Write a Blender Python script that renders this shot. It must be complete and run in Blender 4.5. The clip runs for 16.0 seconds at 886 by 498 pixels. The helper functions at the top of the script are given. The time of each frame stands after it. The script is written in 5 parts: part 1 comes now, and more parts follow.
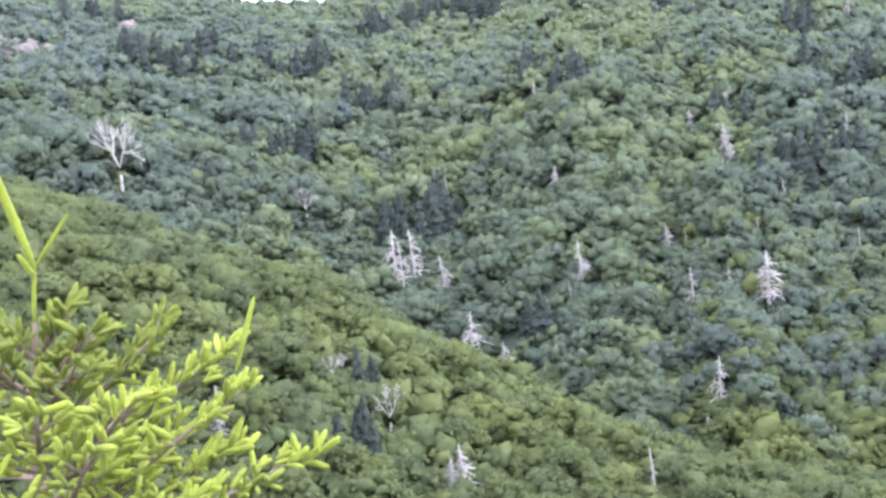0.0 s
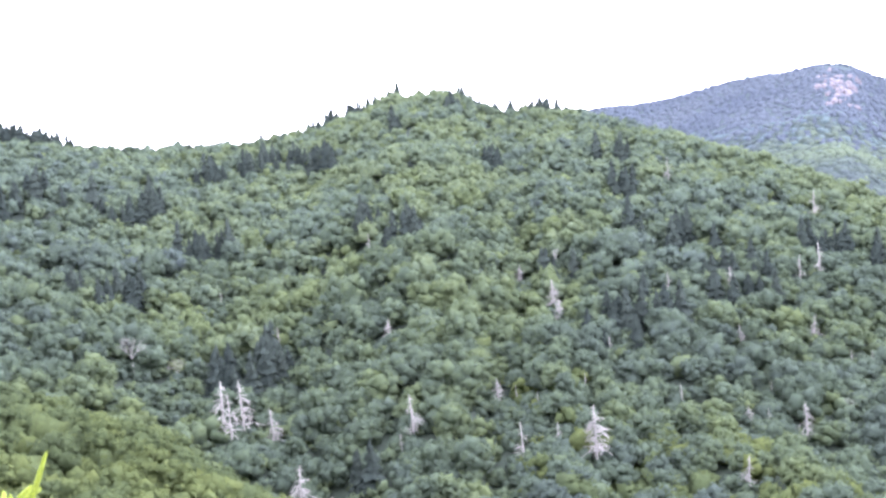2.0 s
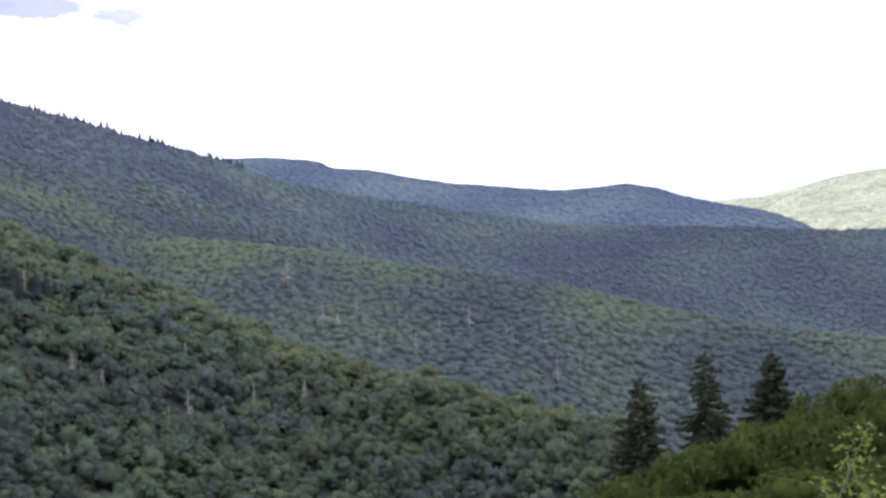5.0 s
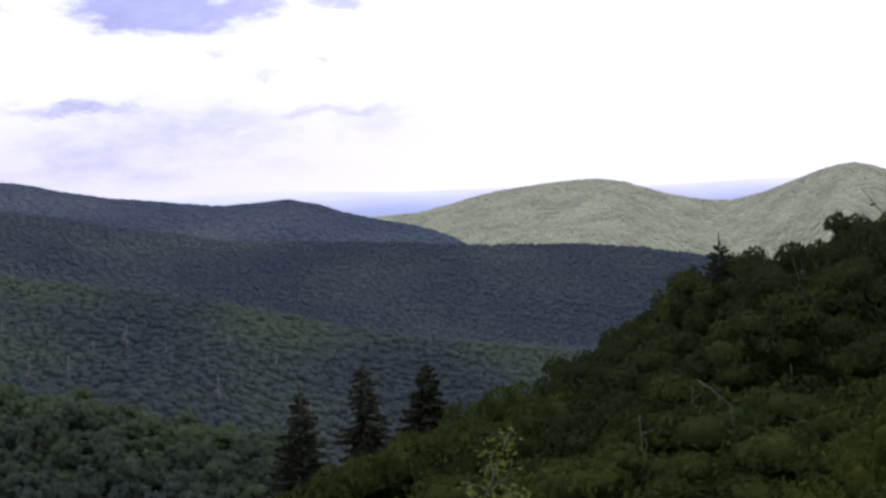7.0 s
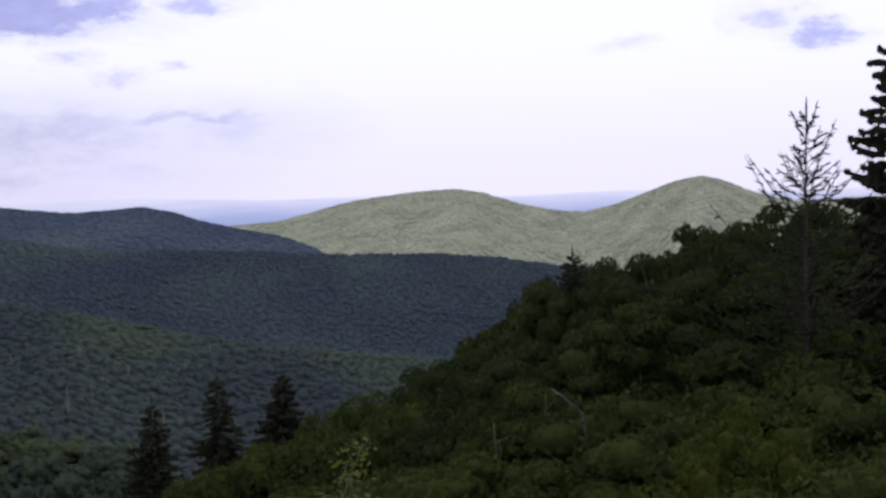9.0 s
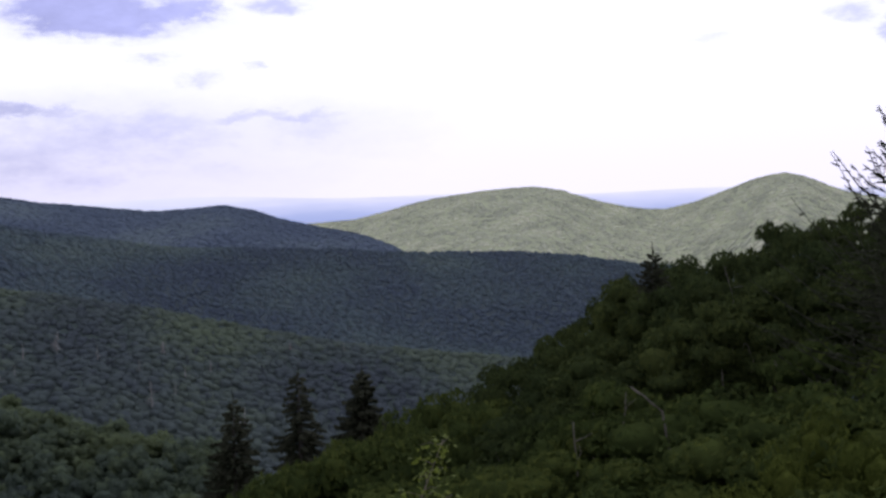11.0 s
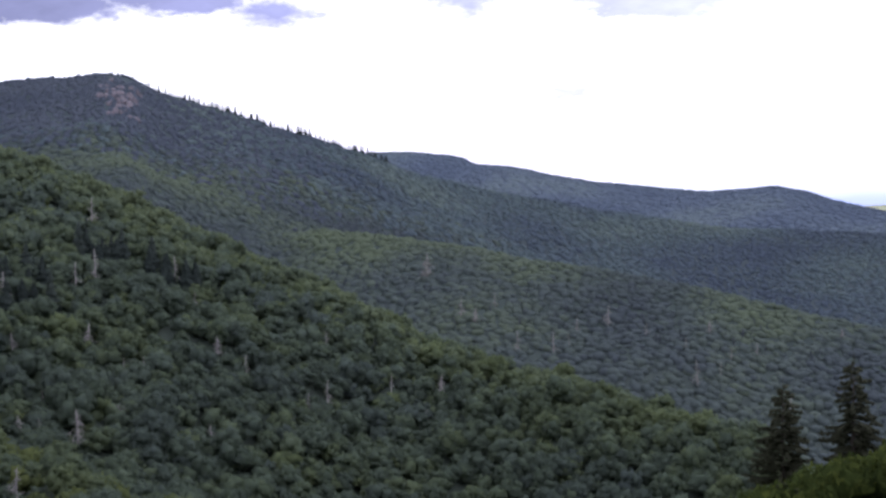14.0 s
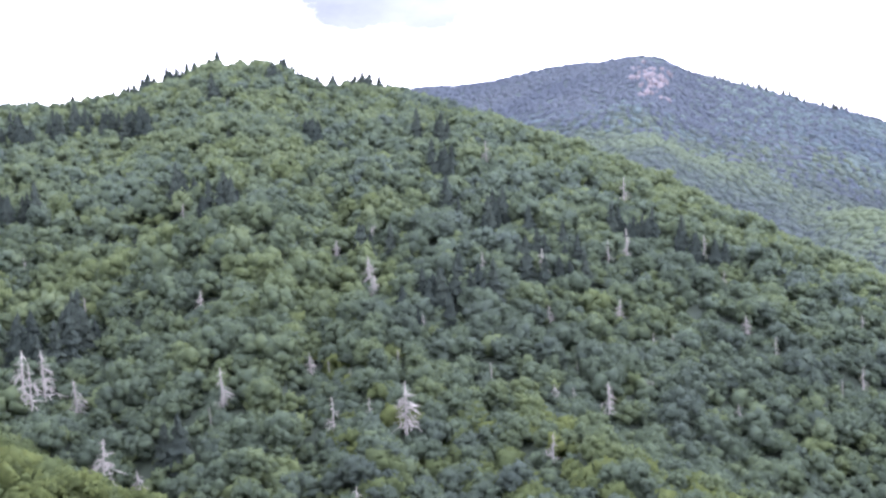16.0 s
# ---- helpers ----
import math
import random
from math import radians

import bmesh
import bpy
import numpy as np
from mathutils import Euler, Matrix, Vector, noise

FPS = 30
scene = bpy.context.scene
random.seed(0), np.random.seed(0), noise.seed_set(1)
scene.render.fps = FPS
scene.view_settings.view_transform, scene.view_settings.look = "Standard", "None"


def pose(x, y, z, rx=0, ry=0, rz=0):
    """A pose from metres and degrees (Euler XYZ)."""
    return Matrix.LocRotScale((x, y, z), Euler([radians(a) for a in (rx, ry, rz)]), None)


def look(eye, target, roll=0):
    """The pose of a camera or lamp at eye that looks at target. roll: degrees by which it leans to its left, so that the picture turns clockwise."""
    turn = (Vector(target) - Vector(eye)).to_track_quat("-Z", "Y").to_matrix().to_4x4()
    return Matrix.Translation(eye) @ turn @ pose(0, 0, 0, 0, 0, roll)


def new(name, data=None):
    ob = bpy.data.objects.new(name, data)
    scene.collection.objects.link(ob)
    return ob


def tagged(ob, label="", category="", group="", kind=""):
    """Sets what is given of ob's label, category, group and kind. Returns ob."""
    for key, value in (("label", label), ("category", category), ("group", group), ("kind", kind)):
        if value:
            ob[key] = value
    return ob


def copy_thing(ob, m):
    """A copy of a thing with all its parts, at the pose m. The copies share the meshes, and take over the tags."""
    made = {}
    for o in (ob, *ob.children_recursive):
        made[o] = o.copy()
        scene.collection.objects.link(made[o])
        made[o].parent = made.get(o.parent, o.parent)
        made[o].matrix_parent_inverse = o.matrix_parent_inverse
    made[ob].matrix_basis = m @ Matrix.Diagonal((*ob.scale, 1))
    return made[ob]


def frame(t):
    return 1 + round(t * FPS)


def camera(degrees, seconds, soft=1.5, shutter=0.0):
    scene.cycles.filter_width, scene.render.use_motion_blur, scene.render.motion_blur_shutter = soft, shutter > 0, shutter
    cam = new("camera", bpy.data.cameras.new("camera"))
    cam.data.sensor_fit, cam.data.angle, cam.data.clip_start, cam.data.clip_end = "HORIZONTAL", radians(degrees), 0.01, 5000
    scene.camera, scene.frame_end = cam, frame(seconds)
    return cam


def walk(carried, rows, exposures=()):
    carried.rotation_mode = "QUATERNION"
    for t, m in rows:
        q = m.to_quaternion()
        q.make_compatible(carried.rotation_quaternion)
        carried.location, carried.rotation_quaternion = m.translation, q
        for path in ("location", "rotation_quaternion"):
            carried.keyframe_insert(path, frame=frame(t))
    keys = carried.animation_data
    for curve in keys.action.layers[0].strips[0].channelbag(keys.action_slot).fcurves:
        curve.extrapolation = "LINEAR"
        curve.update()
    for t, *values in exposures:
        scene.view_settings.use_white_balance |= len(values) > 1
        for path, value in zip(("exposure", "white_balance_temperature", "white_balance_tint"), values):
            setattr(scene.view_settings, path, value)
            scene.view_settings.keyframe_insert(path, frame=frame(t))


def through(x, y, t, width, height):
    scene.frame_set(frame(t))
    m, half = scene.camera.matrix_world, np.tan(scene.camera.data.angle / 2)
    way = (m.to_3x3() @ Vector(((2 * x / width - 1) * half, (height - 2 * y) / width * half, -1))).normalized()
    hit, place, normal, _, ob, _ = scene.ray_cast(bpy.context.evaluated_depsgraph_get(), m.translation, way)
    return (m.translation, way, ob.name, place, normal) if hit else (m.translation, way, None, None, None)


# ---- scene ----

# ---------------- camera: a slow pan from one standing place ----------------
EYE = 1.6          # eye above the overlook's ground, m
ARM = 0.35         # the camera is held this far in front of the turning body
cam = camera(40.0, 16.0, soft=2.8)
TURNS = [  # seconds, yaw, pitch, roll
    (0, -17.16, -8.63, 6.52), (0.5, -16.93, -5.56, 5.61), (1, -18.02, -4.14, 5.36), (1.5, -20.48, -3.01, 5.16), (2, -24.88, -2.22, 4.76),
    (2.5, -31.62, -1.93, 4.20), (3, -39.54, -2.03, 3.73), (3.5, -46.91, -2.41, 3.28), (4, -53.55, -2.88, 2.98), (4.5, -59.24, -3.33, 2.67),
    (5, -64.54, -3.70, 2.42), (5.2, -66.51, -3.77, 2.37), (7.3, -82.08, -3.43, 1.73), (7.5, -83.10, -3.37, 1.64), (8, -85.00, -3.30, 1.20),
    (8.2, -85.62, -3.28, 1.20), (9.25, -87.10, -3.25, 1.15), (10.3, -85.66, -3.31, 1.17), (10.5, -85.11, -3.29, 1.33), (11, -83.34, -3.28, 1.34),
    (11.5, -81.20, -3.39, 1.35), (12, -78.07, -3.50, 1.30), (12.5, -73.90, -3.55, 1.20), (13, -68.87, -3.58, 1.17), (13.5, -63.32, -3.60, 1.04),
    (14, -57.86, -3.65, 1.19), (14.5, -52.47, -3.82, 1.48), (15, -47.00, -3.92, 1.53), (15.5, -41.62, -3.96, 1.73), (16, -33.36, -3.88, 2.33),
]
EXPOSURES = [(0.0, 1.58), (1.5, 1.7), (2.5, 1.5), (3.5, 1.2), (4.5, 0.38), (5.0, -0.1), (6.2, -1.1), (7.5, -1.6), (9.25, -1.75), (10.5, -1.66), (11.5, -1.53), (12.5, -1.46), (13.25, -1.25), (14.0, -0.78), (14.5, -0.44), (15.0, 0.07), (15.5, 0.62), (16.0, 1.08)]


def held(yaw):
    a = radians(-yaw)
    return ARM * math.sin(a), ARM * math.cos(a)


walk(cam, [(t, pose(*held(y), EYE, 90 + p, r, y)) for t, y, p, r in TURNS], [(t, stops, 6200, 15) for t, stops in EXPOSURES])

# ---------------- light: bright broken cloud, a veiled high sun ahead on the right ----------------
SUN_AZ, SUN_EL = radians(93), radians(40)
sun_way = Vector((math.sin(SUN_AZ) * math.cos(SUN_EL), math.cos(SUN_AZ) * math.cos(SUN_EL), math.sin(SUN_EL)))
sun = new("sun", bpy.data.lights.new("sun", "SUN"))
sun.data.energy, sun.data.angle, sun.data.color = 1.5, radians(18), (1.0, 0.93, 0.80)
sun.matrix_world = look((0, 0, 60), Vector((0, 0, 60)) - sun_way)


class Nodes:
    """Short writing for a node tree."""

    def __init__(self, tree):
        self.tree = tree
        tree.nodes.clear()

    def add(self, kind, links=(), **props):
        n = self.tree.nodes.new(kind)
        for k, v in props.items():
            setattr(n, k, v)
        for sock, val in dict(links).items():
            if hasattr(val, "is_output"):
                self.tree.links.new(val, n.inputs[sock])
            else:
                n.inputs[sock].default_value = val
        return n

    def math(self, op, a, b=0.0, c=None, clamp=False):
        links = {0: a, 1: b}
        if c is not None:
            links[2] = c
        return self.add("ShaderNodeMath", links, operation=op, use_clamp=clamp).outputs[0]

    def ramp(self, fac, stops, interp="LINEAR"):
        n = self.add("ShaderNodeValToRGB", {0: fac})
        n.color_ramp.interpolation = interp
        while len(n.color_ramp.elements) < len(stops):
            n.color_ramp.elements.new(0.5)
        for e, (p, c) in zip(n.color_ramp.elements, stops):
            e.position = p
            e.color = (*c, 1) if not isinstance(c, (int, float)) else (c, c, c, 1)
        return n.outputs[0]

    def noise(self, vec, scale, detail=4.0, rough=0.55):
        return self.add("ShaderNodeTexNoise", {"Vector": vec, "Scale": scale, "Detail": detail, "Roughness": rough}).outputs["Fac"]

    def mix(self, fac, a, b, blend="MIX"):
        n = self.add("ShaderNodeMix", data_type="RGBA", blend_type=blend)
        for i, v in ((0, fac), (6, a), (7, b)):
            if hasattr(v, "is_output"):
                self.tree.links.new(v, n.inputs[i])
            else:
                n.inputs[i].default_value = (*v, 1) if isinstance(v, tuple) else v
        return n.outputs[2]


world = bpy.data.worlds.new("sky")
scene.world = world
world.use_nodes = True
N = Nodes(world.node_tree)
way = N.add("ShaderNodeTexCoord").outputs["Generated"]
xyz = N.add("ShaderNodeSeparateXYZ", {0: way}).outputs
sky = N.add("ShaderNodeTexSky", sky_type="NISHITA", sun_disc=False, sun_elevation=SUN_EL, sun_rotation=SUN_AZ, altitude=1200.0, dust_density=2.0)
# broken cloud: (bearing, height, breadth, depth, weight) of the grey undersides, frayed by noise; bright veil between them
CLOUDS = [(67.9, 7.77, 2.93, 0.74, 1.2), (65.8, 7.72, 1.2, 0.59, 1.1), (71.1, 7.77, 1.6, 0.53, 0.9), (75.7, 8.23, 1.6, 0.43, 0.6), (70.3, 5.69, 0.96, 0.32, 0.44), (72.5, 4.8, 0.96, 0.37, 0.42), (74.7, 5.51, 0.59, 0.24, 0.46), (64.0, 3.4, 3.6, 0.36, 0.52), (75.8, 3.1, 3.8, 0.36, 0.46), (67.2, 2.35, 2.6, 0.3, 0.34), (71.2, 2.57, 2.13, 0.24, 0.4), (101.9, 6.96, 1.33, 0.48, 0.55), (104.2, 6.26, 1.06, 0.43, 0.7), (95.7, 5.94, 1.33, 0.24, 0.36), (50.1, 7.41, 1.86, 0.64, 0.8), (59, 7.77, 1.33, 0.59, 0.75)]
CLOUDS += [(68.5, 2.4, 6.5, 1.6, 0.44), (66.0, 1.2, 9.0, 2.0, 0.4), (77.0, 2.6, 4.5, 1.2, 0.36), (68.5, 7.3, 4.0, 0.6, 0.6), (50.1, 4.39, 0.59, 0.19, 0.3)]
CLOUDS += [(58.1, 3.28, 3.72, 0.21, 0.28), (52.1, 3.12, 0.96, 0.16, 0.3), (64.6, 2.49, 1.2, 0.16, 0.26), (39.8, 7.7, 2.6, 0.6, 1.2), (35.8, 7.8, 3.2, 0.7, 1.2), (33.0, 7.0, 1.6, 0.7, 1.1), (33.6, 4.4, 1.7, 0.45, 0.42), (44.6, 8.1, 2.2, 0.6, 1.0), (47.2, 8.0, 1.8, 0.5, 0.9), (21.0, 7.9, 5.0, 1.1, 0.44), (30.0, 7.5, 3.0, 0.8, 1.1), (29.3, 9.0, 3.6, 0.45, 0.75), (28.0, 8.0, 1.2, 0.6, 0.3), (15.1, 5.83, 2.66, 0.74, 0.42), (19.1, 7.9, 3.19, 0.37, 0.22), (21.1, 5.81, 2.4, 0.8, 0.2), (25.9, 8.4, 2.39, 0.48, 0.18)]
fray = N.add("ShaderNodeTexNoise", {"Vector": N.add("ShaderNodeMapping", {0: way, "Scale": (1, 1, 2.6)}).outputs[0], "Scale": 19.0, "Detail": 10.0, "Roughness": 0.68})
fx_, fy_, fz_ = N.add("ShaderNodeSeparateColor", {0: fray.outputs["Color"]}).outputs[:3]
bear = N.math("MULTIPLY_ADD", N.math("ARCTAN2", xyz[0], xyz[1]), 57.2958, N.math("MULTIPLY_ADD", fx_, 6.0, -3.0))
rise = N.math("MULTIPLY_ADD", N.math("ARCSINE", xyz[2]), 57.2958, N.math("MULTIPLY_ADD", fy_, 2.4, -1.2))
grey = None
for az, el, wa, we, amount in CLOUDS:
    wa, we = wa * 1.3, we * 1.3
    a = N.math("MULTIPLY_ADD", bear, 1 / wa, -az / wa)
    e = N.math("MULTIPLY_ADD", rise, 1 / we, -el / we)
    g = N.math("MULTIPLY", N.math("EXPONENT", N.math("MULTIPLY", N.math("ADD", N.math("MULTIPLY", a, a), N.math("MULTIPLY", e, e)), -0.8)), amount)
    grey = g if grey is None else N.math("MAXIMUM", grey, g)
upper = N.math("MULTIPLY", N.ramp(xyz[2], [(0.24, 0.0), (0.4, 1.0)]), N.ramp(N.noise(way, 3.2, 5.0), [(0.45, 0.0), (0.62, 0.8)]))
grey = N.math("MAXIMUM", N.math("MULTIPLY", grey, N.math("MULTIPLY_ADD", fz_, 1.8, 0.5), clamp=True), upper)
grey = N.ramp(grey, [(0.10, 0.0), (0.45, 0.22), (0.8, 0.82), (1.0, 1.0)])
toward = N.add("ShaderNodeVectorMath", {0: way, 1: tuple(sun_way)}, operation="DOT_PRODUCT").outputs["Value"]
glare = N.math("POWER", N.math("MAXIMUM", N.math("MULTIPLY_ADD", toward, 0.5, 0.5), 0.0), 4.0)
low = N.ramp(xyz[2], [(0.0, 1.0), (0.12, 0.0)], "EASE")
cloud = N.mix(N.math("MULTIPLY", low, 0.7), (2.75, 2.76, 3.0), (2.4, 2.3, 2.9))
deep = N.math("MULTIPLY", N.math("MULTIPLY_ADD", fz_, 0.7, 0.65), N.math("MULTIPLY_ADD", N.math("POWER", glare, 1.7), 1.5, 0.05))   # undersides are darker away from the sun
cloud = N.mix(grey, cloud, N.mix(1.0, (1.68, 1.74, 3.0), N.add("ShaderNodeCombineXYZ", {0: deep, 1: deep, 2: deep}).outputs[0], "MULTIPLY"))
bright = N.math("MULTIPLY_ADD", glare, 0.3, 1.12)
cloud = N.mix(1.0, cloud, N.add("ShaderNodeCombineXYZ", {0: bright, 1: bright, 2: bright}).outputs[0], "MULTIPLY")
veil = N.add("ShaderNodeBackground", {"Color": cloud, "Strength": 1.0})
blue = N.add("ShaderNodeBackground", {"Color": sky.outputs[0], "Strength": 0.1})
both = N.add("ShaderNodeMixShader", {0: 0.88, 1: blue.outputs[0], 2: veil.outputs[0]})
N.add("ShaderNodeOutputWorld", {0: both.outputs[0]})


# ---------------- materials ----------------
def leaf_material(name, dark, mid, light, through=0.25, rough=0.62, clump=0.35, bloom=0.15, wax=(0.8, 0.9, 1.0), lumps=1.5, depth=0.7, fleck=1.0, vary=0.22):
    """Foliage: colour by tree (tint), by clump (island) and by fine mottling."""
    m = bpy.data.materials.new(name)
    m.use_nodes = True
    n = Nodes(m.node_tree)
    tint = n.add("ShaderNodeAttribute", attribute_name="tint").outputs["Fac"]
    own = n.add("ShaderNodeObjectInfo").outputs["Random"]
    isle = n.add("ShaderNodeNewGeometry").outputs["Random Per Island"]
    place = n.add("ShaderNodeTexCoord").outputs["Object"]
    spots = n.noise(place, clump, 4.0, 0.6)
    v = n.math("ADD", n.math("MULTIPLY", tint, 0.55), n.math("MULTIPLY", own, 0.12))
    v = n.math("ADD", v, n.math("MULTIPLY_ADD", isle, vary, 0.11 - 0.5 * vary))
    v = n.math("ADD", v, n.math("MULTIPLY_ADD", spots, 0.5, -0.2), clamp=True)
    col = n.ramp(v, [(0.0, dark), (0.5, mid), (1.0, light)])
    fine = n.noise(place, lumps, 4.0, 0.75)
    col = n.mix(1.0, col, n.ramp(fine, [(0.3, (1 - 0.28 * fleck, 1 - 0.28 * fleck, 1 - 0.24 * fleck)), (0.7, (1 + 0.22 * fleck, 1 + 0.22 * fleck, 1 + 0.16 * fleck))]), "MULTIPLY")
    nrm = n.add("ShaderNodeBump", {"Height": fine, "Strength": 1.0, "Distance": depth}).outputs[0]
    p = n.add("ShaderNodeBsdfPrincipled", {"Base Color": col, "Roughness": rough, "Normal": nrm, "Specular IOR Level": 0.0, "Sheen Weight": bloom, "Sheen Roughness": 0.6, "Sheen Tint": (*wax, 1)})
    t = n.add("ShaderNodeBsdfTranslucent", {"Color": col})
    s = n.add("ShaderNodeMixShader", {0: through, 1: p.outputs[0], 2: t.outputs[0]})
    n.add("ShaderNodeOutputMaterial", {0: s.outputs[0]})
    return m


def rough_material(name, a, b, scale, rough=0.85, bump=0.4, stretch=(1, 1, 1), depth=0.03):
    m = bpy.data.materials.new(name)
    m.use_nodes = True
    n = Nodes(m.node_tree)
    place = n.add("ShaderNodeMapping", {0: n.add("ShaderNodeTexCoord").outputs["Object"], "Scale": stretch}).outputs[0]
    f = n.math("ADD", n.math("MULTIPLY", n.noise(place, scale, 6.0, 0.65), 0.65), n.math("MULTIPLY", n.noise(place, scale * 0.13, 3.0), 0.35))
    col = n.ramp(f, [(0.35, a), (0.65, b)])
    bp = n.add("ShaderNodeBump", {"Height": f, "Strength": bump, "Distance": depth})
    p = n.add("ShaderNodeBsdfPrincipled", {"Base Color": col, "Roughness": rough, "Normal": bp.outputs[0], "Specular IOR Level": 0.2})
    n.add("ShaderNodeOutputMaterial", {0: p.outputs[0]})
    return m


# the bluish dark tone stands in for haze in the shade between crowns
LEAF = leaf_material("broad_leaves", (0.071, 0.090, 0.094), (0.093, 0.122, 0.091), (0.139, 0.170, 0.077), through=0.46, bloom=0.0, lumps=0.9, depth=0.4, fleck=0.5, vary=0.15)
LEAF_SPUR = leaf_material("spur_leaves", (0.064, 0.081, 0.054), (0.083, 0.107, 0.056), (0.124, 0.146, 0.056), through=0.46, bloom=0.0, lumps=1.2, depth=0.3, fleck=0.6, vary=0.25)
# bluer than the lower leaves: haze over the hilltop, put into the colour
LEAF_UPPER = leaf_material("hazed_hilltop_leaves", (0.077, 0.095, 0.113), (0.103, 0.135, 0.107), (0.150, 0.182, 0.095), through=0.46, bloom=0.0, lumps=0.8, depth=0.4, fleck=0.5, vary=0.15)
# haze is put into these three leaf colours, paler and bluer with distance
LEAF_FAR = leaf_material("hazed_far_leaves", (0.059, 0.069, 0.096), (0.088, 0.110, 0.111), (0.132, 0.166, 0.104), through=0.35, clump=0.012, bloom=0.0, lumps=0.35, depth=0.25, fleck=0.3, vary=0.08)
LEAF_MOUNTAIN = leaf_material("hazed_mountain_leaves", (0.072, 0.090, 0.134), (0.107, 0.142, 0.158), (0.153, 0.192, 0.166), through=0.35, clump=0.012, bloom=0.0, lumps=0.35, depth=0.25, fleck=0.3, vary=0.08)
LEAF_RIDGE = leaf_material("hazed_ridge_leaves", (0.087, 0.111, 0.169), (0.117, 0.149, 0.201), (0.161, 0.202, 0.223), clump=0.01, bloom=0.0, lumps=0.2, depth=0.3, through=0.3, fleck=0.2, vary=0.06)
# sunlight on the distant hills is put into this pale leaf colour
LEAF_SUNNY = leaf_material("sunlight_toned_leaves", (0.255, 0.272, 0.216), (0.348, 0.365, 0.284), (0.551, 0.550, 0.412), clump=0.010, lumps=0.15, depth=0.4, through=0.1, fleck=0.5, vary=0.14, bloom=0.0)
# shade of the backlit thicket is put into this dark leaf colour
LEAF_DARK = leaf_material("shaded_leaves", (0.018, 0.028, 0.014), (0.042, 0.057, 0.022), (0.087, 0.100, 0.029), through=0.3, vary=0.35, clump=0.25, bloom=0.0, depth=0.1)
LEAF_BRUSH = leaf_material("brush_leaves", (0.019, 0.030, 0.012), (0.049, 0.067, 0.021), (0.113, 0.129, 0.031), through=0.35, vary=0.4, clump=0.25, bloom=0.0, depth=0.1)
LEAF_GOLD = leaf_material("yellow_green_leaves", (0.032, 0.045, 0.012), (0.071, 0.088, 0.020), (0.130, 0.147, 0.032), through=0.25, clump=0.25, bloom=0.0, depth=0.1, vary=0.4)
# a little bluish haze is mixed into these needle colours
NEEDLE = leaf_material("dark_needles", (0.028, 0.037, 0.038), (0.043, 0.055, 0.053), (0.066, 0.080, 0.070), through=0.1, bloom=0.0)
NEEDLE_NEAR = leaf_material("black_green_needles", (0.037, 0.041, 0.029), (0.057, 0.061, 0.042), (0.085, 0.087, 0.057), through=0.15, bloom=0.0)
# valley and mountain needles carry the haze in their blue colour
NEEDLE_VALLEY = leaf_material("hazed_dark_needles", (0.056, 0.066, 0.080), (0.066, 0.078, 0.092), (0.078, 0.092, 0.102), through=0.2, bloom=0.0)
NEEDLE_FAR = leaf_material("hazed_mountain_needles", (0.072, 0.086, 0.118), (0.086, 0.102, 0.134), (0.102, 0.118, 0.148), through=0.3, clump=0.02, bloom=0.0, lumps=0.35, depth=0.2, fleck=0.25, vary=0.06)
SHOOT = leaf_material("fresh_needles", (0.135, 0.175, 0.022), (0.250, 0.305, 0.038), (0.400, 0.460, 0.070), through=0.35, clump=14.0, lumps=220.0, depth=0.004)
SHOOT_OLD = leaf_material("old_needles", (0.045, 0.07, 0.016), (0.08, 0.115, 0.026), (0.13, 0.17, 0.04), through=0.15, clump=14.0, lumps=220.0, depth=0.004)
SAPLING_LEAF = leaf_material("sapling_leaves", (0.079, 0.107, 0.020), (0.151, 0.184, 0.030), (0.245, 0.273, 0.046), through=0.35, clump=1.0, lumps=8.0, depth=0.02)
BARK = rough_material("grey_brown_bark", (0.07, 0.055, 0.042), (0.20, 0.17, 0.14), 9.0, stretch=(1, 1, 0.25))
DARK_BARK = rough_material("dark_spruce_bark", (0.035, 0.030, 0.027), (0.095, 0.083, 0.073), 9.0, stretch=(1, 1, 0.25))
PALE_BARK = rough_material("pale_birch_bark", (0.07, 0.063, 0.053), (0.16, 0.145, 0.122), 7.0, stretch=(1, 1, 0.3))
DEAD = rough_material("weathered_dead_wood", (0.165, 0.160, 0.160), (0.33, 0.318, 0.314), 6.0, stretch=(1, 1, 0.3))
TWIG = rough_material("spruce_twig_bark", (0.075, 0.058, 0.040), (0.17, 0.135, 0.10), 60.0, depth=0.002)


